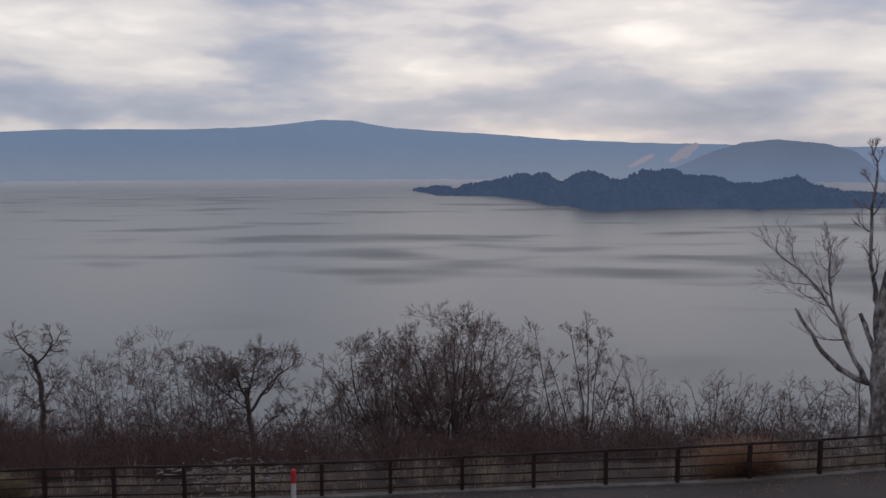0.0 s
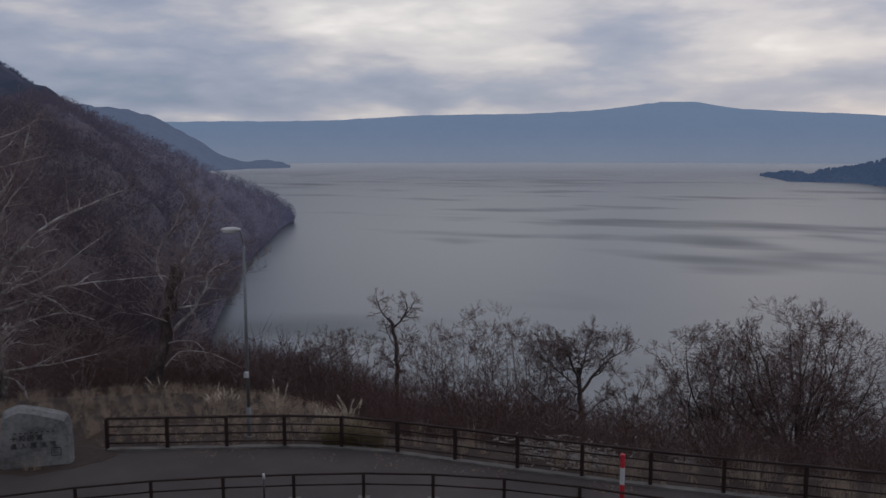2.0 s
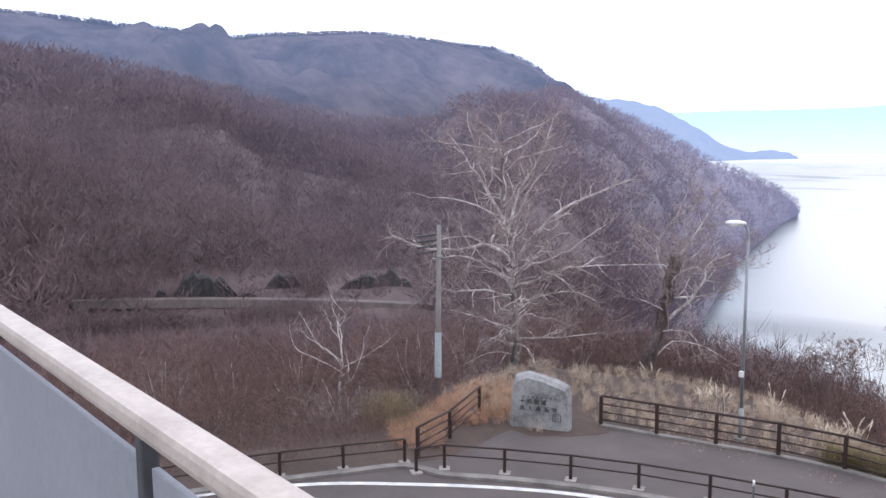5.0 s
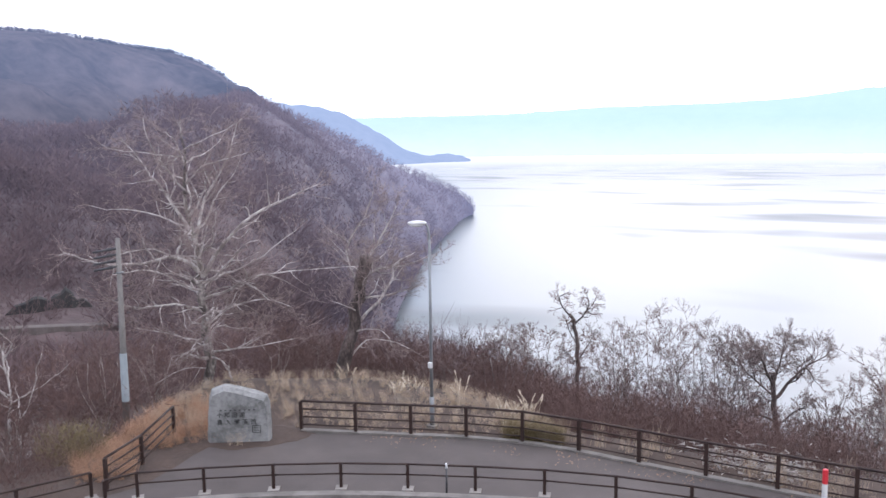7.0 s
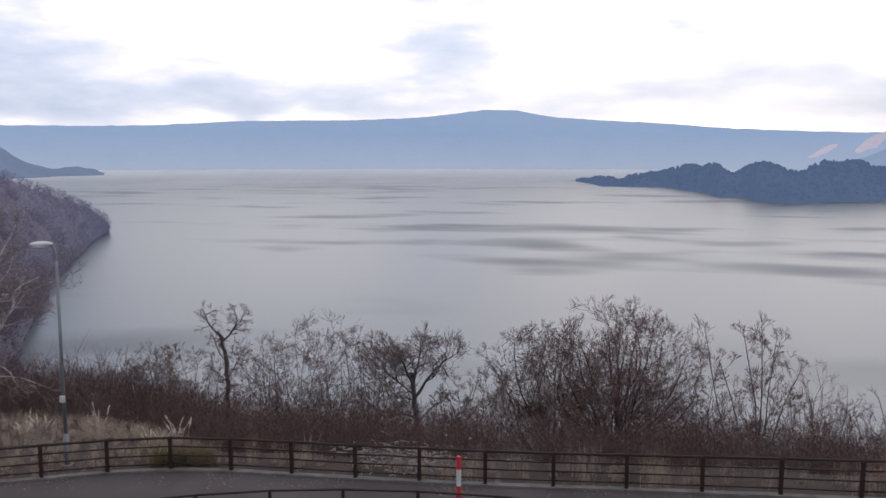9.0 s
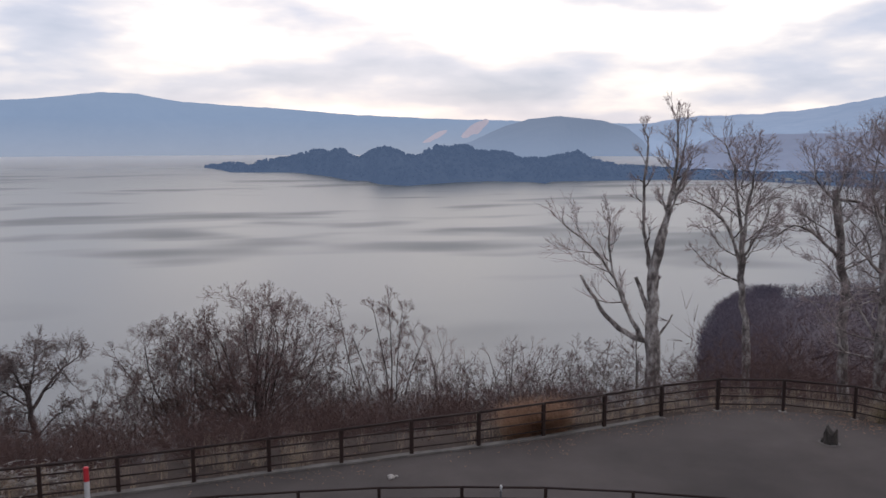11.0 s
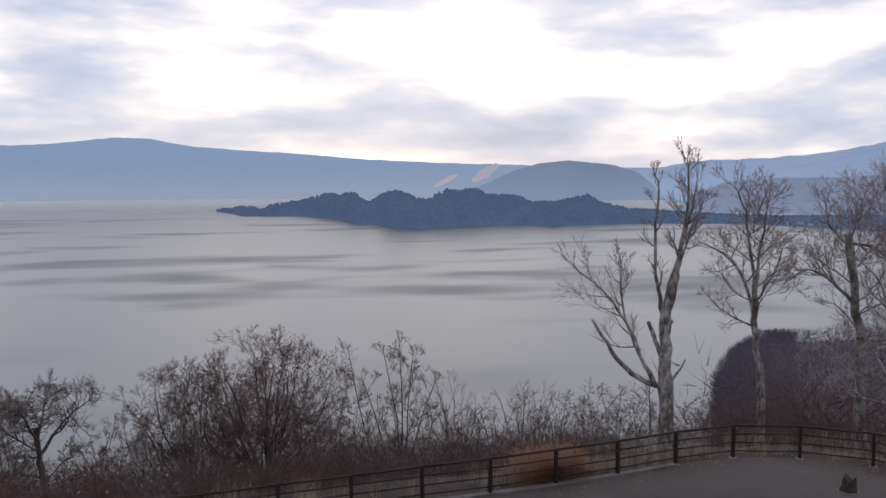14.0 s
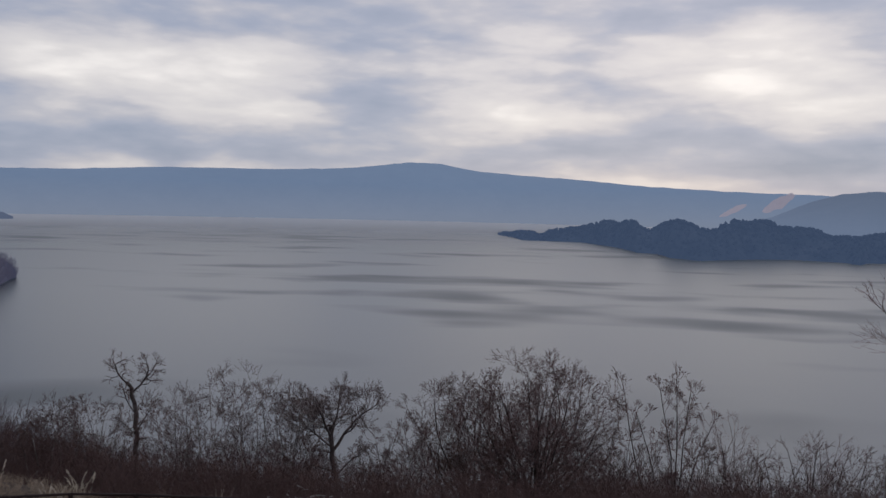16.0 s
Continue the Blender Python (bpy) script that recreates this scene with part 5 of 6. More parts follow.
for _ in range(1700):
    az = gu.uniform(-58, 34)
    r = lerp_list(EDGE, az) + 1.2 + 16 * gu.random()
    z = ground_z(az, r)
    top = lerp_list([(-58, -15.5), (-30, -16.2), (-26, -15.6), (-8, -16.0), (4, -17.0), (7, -17.6), (11, -16.6), (15, -15.6), (20, -15.2), (34, -14.4)], az) - 0.4 + 2.6 * noise.noise(Vector((az * 0.45, 3.0, 0)))
    thick_p.append(tuple(polar(az, r, z - 0.1)))
    thick_h.append(max(1.0, min(4.5, rise(gu.uniform(top - 3.0, top), r) - z)))
for _ in range(1100):
    az = gu.uniform(56.5, 86)
    r = lerp_list(EDGE, az) + (-0.5 if az > 60 else 2.0) + 14 * gu.random() ** 1.5
    thick_p.append(tuple(polar(az, r, ground_z(az, r) - 0.1)))
    thick_h.append(gu.uniform(0.5, 1.1) if r - lerp_list(EDGE, az) < 5 or az < 66 else gu.uniform(1.2, 2.6))
scatter("thicket", thick_p, thick_h, [shrub_template(760 + k, 3, 0.0048, 0.6) for k in range(10)], TWIG_BROWN, "dense tangle of fine bare brushwood below the fence", "undergrowth", 58)
back = [k for k, q in enumerate(places) if math.hypot(q[0], q[1]) > 72]
for _ in range(1500):
    az, r = gu.uniform(49, 86), gu.uniform(66, 122)
    places.append(tuple(polar(az, r, max(ground_z(az, r), rise(-15.5, r)) - 0.3)))
    heights.append(max(1.5, rise(gu.uniform(-14.5, -12.2), r) - places[-1][2]))
    back.append(len(places) - 1)
shore_q, shore_h = [], []
for _ in range(1000):
    az, r = gu.uniform(22, 41), gu.uniform(40, 85)
    top = lerp_list([(22, -17.2), (27, -15.8), (30, -14.2), (33, -12.9), (36, -12.2), (41, -11.8)], az) + 1.2 * noise.noise(Vector((az * 0.5, 7.0, 0)))
    shore_q.append(tuple(polar(az, r, ground_z(az, r) - 0.2)))
    shore_h.append(max(1.5, min(9, rise(gu.uniform(top - 3.5, top), r) - shore_q[-1][2])))
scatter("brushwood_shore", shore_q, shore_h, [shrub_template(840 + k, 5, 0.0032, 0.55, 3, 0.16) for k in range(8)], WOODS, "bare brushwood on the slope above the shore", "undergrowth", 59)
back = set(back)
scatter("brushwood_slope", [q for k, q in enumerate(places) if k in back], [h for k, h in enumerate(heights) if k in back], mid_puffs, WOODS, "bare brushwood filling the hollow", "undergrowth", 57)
heights = [h for k, h in enumerate(heights) if k not in back]
places = [q for k, q in enumerate(places) if k not in back]
scatter("undergrowth", places, heights, near_twigs, TWIG_BROWN, "tangled leafless brush covering the slope", "undergrowth", 56)


# ============ grasses on the bank ============
def grass_template(seed, blades, lean, width):
    g = random.Random(seed)
    tris = []
    for _ in range(blades):
        a = g.uniform(0, 6.283)
        x, y = g.gauss(0, 0.12), g.gauss(0, 0.12)
        h = g.uniform(0.45, 1.0)
        d = lean * g.uniform(0.2, 1.0)
        px_, py_ = math.cos(a + 1.57) * width, math.sin(a + 1.57) * width
        mid = (x + math.cos(a) * d * 0.35, y + math.sin(a) * d * 0.35, h * 0.6)
        tip = (x + math.cos(a) * d, y + math.sin(a) * d, h)
        tris.append(((x - px_, y - py_, -0.05), (x + px_, y + py_, -0.05), mid))
        tris.append(((mid[0] - px_ * 0.8, mid[1] - py_ * 0.8, mid[2] - 0.05), (mid[0] + px_ * 0.8, mid[1] + py_ * 0.8, mid[2] - 0.05), tip))
    return np.array(tris)


tufts = [grass_template(200 + k, 40, 0.95, 0.008) for k in range(6)]


def tuft_places(count, seed, az0, az1, d0, d1):
    g = random.Random(seed)
    out = []
    for _ in range(count):
        az = g.uniform(az0, az1)
        r = g.uniform(d0(az) if callable(d0) else d0, d1(az) if callable(d1) else d1)
        out.append(tuple(polar(az, r, ground_z(az, r))))
    return out


def fence_r(az):
    pts = [(math.degrees(math.atan2(-x, y)), math.hypot(x, y)) for x, y in FAR_FENCE]
    return lerp_list(pts, az)


p = tuft_places(800, 1, 27, 55, lambda a: fence_r(a) + 0.4 if a < 45.5 else 27.2, lambda a: lerp_list(EDGE, a) + 1.5)
scatter("dry_grass", p, [gs.uniform(0.22, 0.48) for _ in p], tufts, DRY_GRASS, "tall straw-coloured dry grass on the bank", "grass", 61)
p = tuft_places(500, 2, 50, 60, lambda a: 23.6 if a > 56 else 25.5, 30)
scatter("brown_fern", p, [gs.uniform(0.25, 0.55) for _ in p], tufts, RUST_GRASS, "rust-brown withered ferns beside the stone", "grass", 62)
p = tuft_places(150, 8, -62, -17, lambda a: fence_r(a) + 0.3, lambda a: fence_r(a) + 1.5) + tuft_places(70, 3, -17, 27, lambda a: fence_r(a) + 0.35, lambda a: fence_r(a) + 1.6)
scatter("verge_grass", p, [gs.uniform(0.4, 1.0) for _ in p], [grass_template(220 + k, 26, 0.45, 0.006) for k in range(6)], DRY_GRASS, "withered grass tufts along the fence", "grass", 63)
p = tuft_places(190, 4, -22.5, -18.5, lambda a: fence_r(a) + 0.3, lambda a: fence_r(a) + 1.6)
scatter("russet_grass", p, [gs.uniform(0.6, 1.0) for _ in p], tufts, RUST_GRASS, "russet dry grass clump behind the fence", "grass", 64)
p = tuft_places(90, 5, -50, -42, lambda a: fence_r(a) + 0.3, lambda a: fence_r(a) + 1.2) + tuft_places(60, 7, 27, 31, lambda a: fence_r(a) + 0.3, lambda a: fence_r(a) + 1.0)
scatter("green_weeds", p, [gs.uniform(0.3, 0.8) for _ in p], tufts, GREEN_WEED, "low yellowish green weeds", "weeds", 65)


p = tuft_places(60, 6, 58.0, 61.6, 25.5, 29.0)
scatter("yellow_shrub", p, [gs.uniform(0.6, 1.4) for _ in p], [puff_template(780 + k, 36, 0.006, 0.0) for k in range(4)], GREEN_WEED, "feathery yellowish shrub on the bank", "shrub", 71)


# ============ the road across the hillside ============
def hill_at(az, el):
    """where a line of sight from the balcony meets the wooded hillside"""
    i = min(range(len(left_grid)), key=lambda q: abs(math.degrees(math.atan2(-left_grid[q, 3, 0], left_grid[q, 3, 1])) - az))
    for a, b_ in zip(left_grid[i], left_grid[i][1:]):
        ra, rb = math.hypot(a[0], a[1]), math.hypot(b_[0], b_[1])
        ea, eb = math.degrees(math.atan2(a[2] - EYE_Z, ra)), math.degrees(math.atan2(b_[2] - EYE_Z, rb))
        if ea <= el <= eb:
            return ra + (rb - ra) * (el - ea) / (eb - ea)
    return 125.0


def arc_strip(name, az0, az1, el0, el1, front, mat_, label, category, uneven=0.0, ledge=2.4, slant=0.0):
    """a bench or a rock face cut into the hillside between two bearings"""
    verts, faces = [], []
    k = int((az1 - az0) * 3) + 2
    for i in range(k):
        az = az0 + (az1 - az0) * i / (k - 1)
        base_el = el0 + slant * (az - az0)
        r = sum(hill_at(az + d, base_el) for d in (-1.5, -0.5, 0.5, 1.5)) / 4 - front
        e = 1.0
        if uneven:
            e = max(0.0, math.sin(math.pi * i / (k - 1))) ** 0.7 * (0.75 + uneven * noise.fractal(Vector((az * 0.9, 2.0, el0)), 0.9, 2.0, 4)) - 0.15
        z0 = rise(base_el, r)
        z1 = rise(base_el + (el1 - el0) * e, r)
        for rr, z in ((r, z0 - (2.5 if uneven else 0.8)), (r + 0.2, z0 + (z1 - z0) * 0.85), (r + 0.8, z1), (r + ledge, z1 - (2.5 if uneven else 0.1))):
            verts.append(polar(az, rr, z))
    for i in range(k - 1):
        for q in range(3):
            faces.append((4 * i + q, 4 * i + q + 4, 4 * i + q + 5, 4 * i + q + 1))
    return tagged(mesh_object(name, verts, faces, mat_), label, category, kind="structure")


arc_strip("road_hillside", 56, 80, -11.7, -11.55, 2.5, PALE_ROAD, "pale road cut across the wooded hillside", "road", slant=0.06)
arc_strip("rock_face", 68.4, 75.4, -10.4, -8.5, 1.6, WET_ROCK, "dark wet rock face above the road", "rock face", 0.7)
arc_strip("rock_face", 65.4, 68.0, -9.95, -8.9, 1.6, WET_ROCK, "small dark rock above the road", "rock face", 0.7)
arc_strip("rock_face", 57.8, 63.0, -10.2, -8.6, 1.6, WET_ROCK, "dark rock outcrop above the road", "rock face", 0.7)
gb = random.Random(88)
p = []
while len(p) < 900:
    az, el = gb.uniform(52, 85), gb.uniform(-10.9, -8.4)
    r = hill_at(az, el)
    if not ((66.4 < az < 75.4 or 57.6 < az < 63.6) and -10.6 < el < -9.2 and gb.random() < 0.8):
        p.append(tuple(polar(az, r, rise(el, r) - 0.3)))
for _ in range(380):
    az, el = gb.uniform(62, 80), gb.uniform(-12.6, -11.85)
    r = hill_at(az, el)
    p.append(tuple(polar(az, r, rise(el, r) - 0.6)))
scatter("roadside_brush", p, [gb.uniform(1.6, 3.4) for _ in p], mid_puffs, WOODS, "low bare brush on the bank above the road", "undergrowth", 69)


# ============ plumes, brush pile, bare soil ============
def plume_template(seed):
    """arching stalks, each with a feathery head of fine hairs"""
    g = random.Random(seed)
    tris = []
    for _ in range(5):
        a, h, bow = g.uniform(0, 6.283), g.uniform(0.7, 1.0), g.uniform(0.2, 0.55)
        x, y = g.gauss(0, 0.1), g.gauss(0, 0.1)
        c, s_ = math.cos(a), math.sin(a)

        def on(t):
            return Vector((x + c * bow * t * t * h, y + s_ * bow * t * t * h, h * t))

        for k in range(4):
            p, q = on(0.2 * k), on(0.2 * (k + 1))
            tris.append((tuple(p - Vector((s_, -c, 0)) * 0.004), tuple(p + Vector((s_, -c, 0)) * 0.004), tuple(q)))
        for k in range(26):
            t = g.uniform(0.78, 1.0)
            p = on(t)
            q = p + Vector((c * 0.05 + g.gauss(0, 0.022), s_ * 0.05 + g.gauss(0, 0.022), g.uniform(0.02, 0.09)))
            w = Vector((g.gauss(0, 1), g.gauss(0, 1), g.gauss(0, 0.5))).normalized() * 0.011
            tris.append((tuple(p - w), tuple(p + w), tuple(q)))
    return np.array([[tuple(v) for v in t] for t in tris])


plumes = [plume_template(300 + k) for k in range(4)]
gp = random.Random(9)
p = []
for az0, az1, r0, r1, count in [(29.0, 30.8, 24.8, 25.8, 5), (37.2, 38.8, 27.5, 28.8, 4), (33, 35, 26.5, 27.5, 2), (41, 43, 28, 29.5, 1)]:
    for _ in range(count):
        az, r = gp.uniform(az0, az1), gp.uniform(r0, r1)
        p.append(tuple(polar(az, r, ground_z(az, r))))
scatter("pampas_grass", p, [gp.uniform(0.9, 1.3) for _ in p], plumes, PLUME, "pale feathery pampas plumes on the bank", "grass", 66)

flecks = []
for k in range(5):
    g = random.Random(430 + k)
    t = []
    for _ in range(30):
        a, x, y, q = g.uniform(0, 6.283), g.gauss(0, 0.35), g.gauss(0, 0.35), g.uniform(0.03, 0.07)
        c, s_ = math.cos(a) * q, math.sin(a) * q
        t.append(((x, y, 0.006), (x + c, y + s_, 0.006 + g.uniform(0, 0.03)), (x + c * 0.4 - s_ * 0.6, y + s_ * 0.4 + c * 0.6, 0.01)))
    flecks.append(np.array(t))
gl = random.Random(19)
p = []
edge = dense(FAR_FENCE, 0.4)
inner = offset_line(edge, -0.35)
for k in range(len(edge)):
    if edge[k][0] > 8 or gl.random() < 0.3:
        for _ in range(3 if edge[k][0] > 19 else 1):
            p.append((inner[k][0] + gl.gauss(0, 0.2), inner[k][1] + gl.gauss(0, 0.25), 0.0))
scatter("leaf_litter", p, [1.0 for _ in p], flecks, RUST_GRASS, "fallen russet leaves along the terrace edge", "leaves", 72)

chips = []
for k in range(5):
    g = random.Random(400 + k)
    t = []
    for _ in range(70):
        c, s = math.cos(g.uniform(0, 6.28)), math.sin(g.uniform(0, 6.28))
        x, y, z, q = g.gauss(0, 0.5), g.gauss(0, 0.25), g.uniform(0, 0.35), g.uniform(0.1, 0.3)
        t.append(((x, y, z), (x + c * q, y + s * q, z + g.gauss(0, 0.05)), (x + c * q - s * 0.012, y + s * q + c * 0.012, z + 0.015)))
    chips.append(np.array(t))
p = [tuple(polar(az, fence_r(az) + d, ground_z(az, fence_r(az) + d) + 0.1)) for az, d in [(15.8, 1.3), (14.6, 1.5), (13.6, 1.2), (12.4, 1.0), (11.6, 1.1), (16.6, 1.8)]]
scatter("cut_brush", p, [1.0 for _ in p], chips, PALE_CHIP, "pale pile of cut brushwood beyond the fence", "brushwood", 67)
p = [(-18.95, 16.25, 0.0), (-19.2, 16.1, 0.0)]
scatter("withered_leaves", p, [0.55, 0.4], tufts, DRY_GRASS, "withered grass tuft before the stone", "grass", 68)

verts, faces = [Vector((-19.3, 16.9, 0.012))], []
for k in range(60):
    a = 2 * math.pi * k / 60
    for reach, z in ((0.86, 0.012), (1.08, -0.09)):
        q = Vector((math.cos(a) * 2.0 * reach, math.sin(a) * 1.15 * reach, 0))
        q.rotate(Euler((0, 0, radians(38))))
        q *= 1 + 0.2 * noise.fractal(q * 0.9 + Vector((3, 1, 0)), 0.8, 2.0, 4)
        verts.append(verts[0] + Vector((q.x, q.y, z - 0.012)))
for k in range(60):
    j = (k + 1) % 60
    faces += [(0, 1 + 2 * k, 1 + 2 * j), (1 + 2 * k, 2 + 2 * k, 2 + 2 * j, 1 + 2 * j)]
tagged(mesh_object("soil_bed", verts, faces, SOIL), "bare dark soil round the foot of the stone", "soil", kind="structure")

# ============ far details: lakeside houses, sunlit slopes ============
def house(az, el, r, w, h, seed):
    g = random.Random(seed)
    p = polar(az, r, rise(el, r))
    root = thing("house", Matrix.Translation(p) @ Matrix.Rotation(g.uniform(0, 3.1), 4, "Z"), "small pale lakeside house far across the bay", "house", "lakeside village")
    bm = bmesh.new()
    box_bm(bm, (w, w * 0.6, h), (0, 0, h / 2 - 1))
    part("wall", bm, WHITE_ENAMEL, root)
    bm = bmesh.new()
    v = [bm.verts.new(c) for c in ((-w * 0.55, -w * 0.35, h - 1), (w * 0.55, -w * 0.35, h - 1), (w * 0.55, w * 0.35, h - 1), (-w * 0.55, w * 0.35, h - 1), (-w * 0.55, 0, h * 1.5 - 1), (w * 0.55, 0, h * 1.5 - 1))]
    for f in ((0, 1, 5, 4), (3, 4, 5, 2), (0, 4, 3), (1, 2, 5), (0, 3, 2, 1)):
        bm.faces.new([v[i] for i in f])
    part("roof", bm, GALVANISED, root)


# a patch of sun on the far mountainside, made as a pale glowing mesh
def sunlit_patch(az, el, wide, high, r, lean):
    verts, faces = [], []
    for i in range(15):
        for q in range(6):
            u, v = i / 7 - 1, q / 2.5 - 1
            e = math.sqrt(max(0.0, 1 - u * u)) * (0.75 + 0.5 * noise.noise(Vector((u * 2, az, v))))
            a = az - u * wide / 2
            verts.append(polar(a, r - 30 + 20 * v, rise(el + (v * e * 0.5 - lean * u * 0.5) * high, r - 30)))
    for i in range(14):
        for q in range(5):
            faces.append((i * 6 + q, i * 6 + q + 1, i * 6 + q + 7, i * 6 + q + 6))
    tagged(mesh_object("backdrop_sunlit_patch", verts, faces, SUNLIT_PATCH, shade=True), "pale pinkish sunlit patch on the far mountainside", "slope", kind="structure")


sunlit_patch(-47.9, 0.5, 1.7, 0.65, 3150, 0.3)
sunlit_patch(-53.6, 1.3, 1.6, 0.4, 3000, 0.4)
sunlit_patch(-13.2, -0.12, 1.7, 0.5, 4300, -1.6)
sunlit_patch(-15.9, 0.4, 1.9, 0.95, 4300, -1.1)

for k, (az, el) in enumerate([(-35.4, -2.85), (-36.1, -2.8), (-36.8, -2.9), (-37.6, -2.86), (-38.3, -2.8), (-40.4, -2.82), (-41.2, -2.9), (-43.5, -2.7), (-46.7, -2.35), (-47.0, -2.38)]):
    house(az, el, lake_r(lerp_list(PEN_SHORE, az)) + 25, 9 + 5 * (k % 3), 3.5, 500 + k)


# ============ fences ============
def fence(name, line, height, rails, post, label, group, foot=0.0, z=0.05, tall=lambda x: 1.0):
    """steel posts with round rails from post to post; rails: (height, radius)"""
    root = thing(name, Matrix.Translation((*line[0], z)), label, "fence", group)
    o = Vector((*line[0], 0))
    bm = bmesh.new()
    box_bm(bm, (post, post, height), (0, 0, height / 2), bevel=0.008)
    box_bm(bm, (post * 1.06, post * 1.06, 0.02), (0, 0, height - 0.03), bevel=0.004)
    first = part("post", bm, BROWN_STEEL, root)
    shared = first.data
    base = None
    if foot:
        bm = bmesh.new()
        box_bm(bm, (foot, foot, 0.16), (0, 0, -0.085), bevel=0.012)
        me = bpy.data.meshes.new("footing")
        bm.to_mesh(me)
        bm.free()
        me.materials.append(PALE_CONCRETE)
        base = me
    for i, p in enumerate(line):
        a, b_ = Vector(line[max(0, i - 1)]), Vector(line[min(len(line) - 1, i + 1)])
        turn = math.atan2(b_.y - a.y, b_.x - a.x)
        ob = first if i == 0 else new("post", shared)
        ob.parent = root
        stand = Matrix.Translation(Vector((*p, 0)) - o) @ Matrix.Rotation(turn, 4, "Z")
        ob.matrix_local = stand @ Matrix.Diagonal((1, 1, tall(p[0]), 1))
        if base:
            ft = new("footing", base)
            ft.parent = root
            ft.matrix_local = stand
    for i in range(len(line) - 1):
        a, b_ = Vector((*line[i], 0)) - o, Vector((*line[i + 1], 0)) - o
        for h, r in rails:
            bm = bmesh.new()
            tube_bm(bm, a + Vector((0, 0, h * tall(line[i][0]))), b_ + Vector((0, 0, h * tall(line[i + 1][0]))), r, sides=8)
            part("top_rail" if h == rails[0][0] else "rail", bm, BROWN_STEEL, root, shade=True)
    return root


fence("fence", FAR_FENCE, 1.0, [(1.01, 0.038), (0.74, 0.023), (0.47, 0.023), (0.2, 0.023)], 0.1, "dark brown steel post-and-rail fence round the terrace edge", "fences", 0.24, 0.01, lambda x: 0.93 + 0.1 * smooth(-2, 9, x))
fence("fence", NEAR_FENCE, 0.64, [(0.64, 0.03), (0.36, 0.024)], 0.08, "low dark brown two-rail fence along the road", "fences", 0.3)
fence("fence", SIDE_FENCE, 0.64, [(0.64, 0.03), (0.36, 0.024)], 0.08, "low dark brown two-rail fence on the road's outer side", "fences", 0.3)
fence("fence", STUB_FENCE, 0.84, [(0.85, 0.034), (0.6, 0.022), (0.36, 0.022), (0.14, 0.022)], 0.09, "short brown steel fence beside the stone", "fences")


# ============ things on the terrace ============
def street_lamp():
    p = Vector((-15.1, 20.75, 0))
    root = thing("street_lamp", Matrix.Translation((p.x, p.y, -0.06)), "slim galvanised street lamp behind the fence", "street lamp")
    top = rise(-5.6, p.length)
    bm = bmesh.new()
    tube_bm(bm, (0, 0, 0), (0, 0, 1.0), 0.07, 0.07, 16)
    tube_bm(bm, (0, 0, 1.0), (0, 0, top - 0.5), 0.055, 0.04, 16)
    part("pole", bm, GALVANISED, root, shade=True)
    arm = Wood()
    pts = [Vector((0, 0, top - 0.52)), Vector((-0.01, -0.005, top - 0.3)), Vector((-0.04, -0.02, top - 0.12)), Vector((-0.1, -0.06, top - 0.02)), Vector((-0.18, -0.12, top + 0.02))]
    arm.tube(pts, [0.04, 0.036, 0.034, 0.03, 0.028], 10)
    arm.put("arm", GALVANISED, root)
    bm = bmesh.new()
    bmesh.ops.create_uvsphere(bm, u_segments=20, v_segments=10, radius=1, matrix=Matrix.Translation((-0.3, -0.2, top)) @ Matrix.Rotation(radians(35), 4, "Z") @ Matrix.Diagonal((0.3, 0.13, 0.085, 1)))
    head = part("lamp_head", bm, WHITE_ENAMEL, root, "pale oval lamp head", shade=True)
    bm = bmesh.new()
    bmesh.ops.create_uvsphere(bm, u_segments=16, v_segments=8, radius=1, matrix=Matrix.Translation((-0.32, -0.21, top - 0.05)) @ Matrix.Rotation(radians(35), 4, "Z") @ Matrix.Diagonal((0.22, 0.11, 0.07, 1)))
    part("lens", bm, LAMP_GLASS, head, shade=True)
    bm = bmesh.new()
    z = rise(-15.17, p.length)
    box_bm(bm, (0.12, 0.1, 0.18), (0.02, -0.09, z), bevel=0.01)
    part("switch_box", bm, WHITE_ENAMEL, root, "small white box")
    bm = bmesh.new()
    box_bm(bm, (0.3, 0.3, 0.12), (0, 0, 0.03), bevel=0.02)
    part("base", bm, CONCRETE, root)


street_lamp()


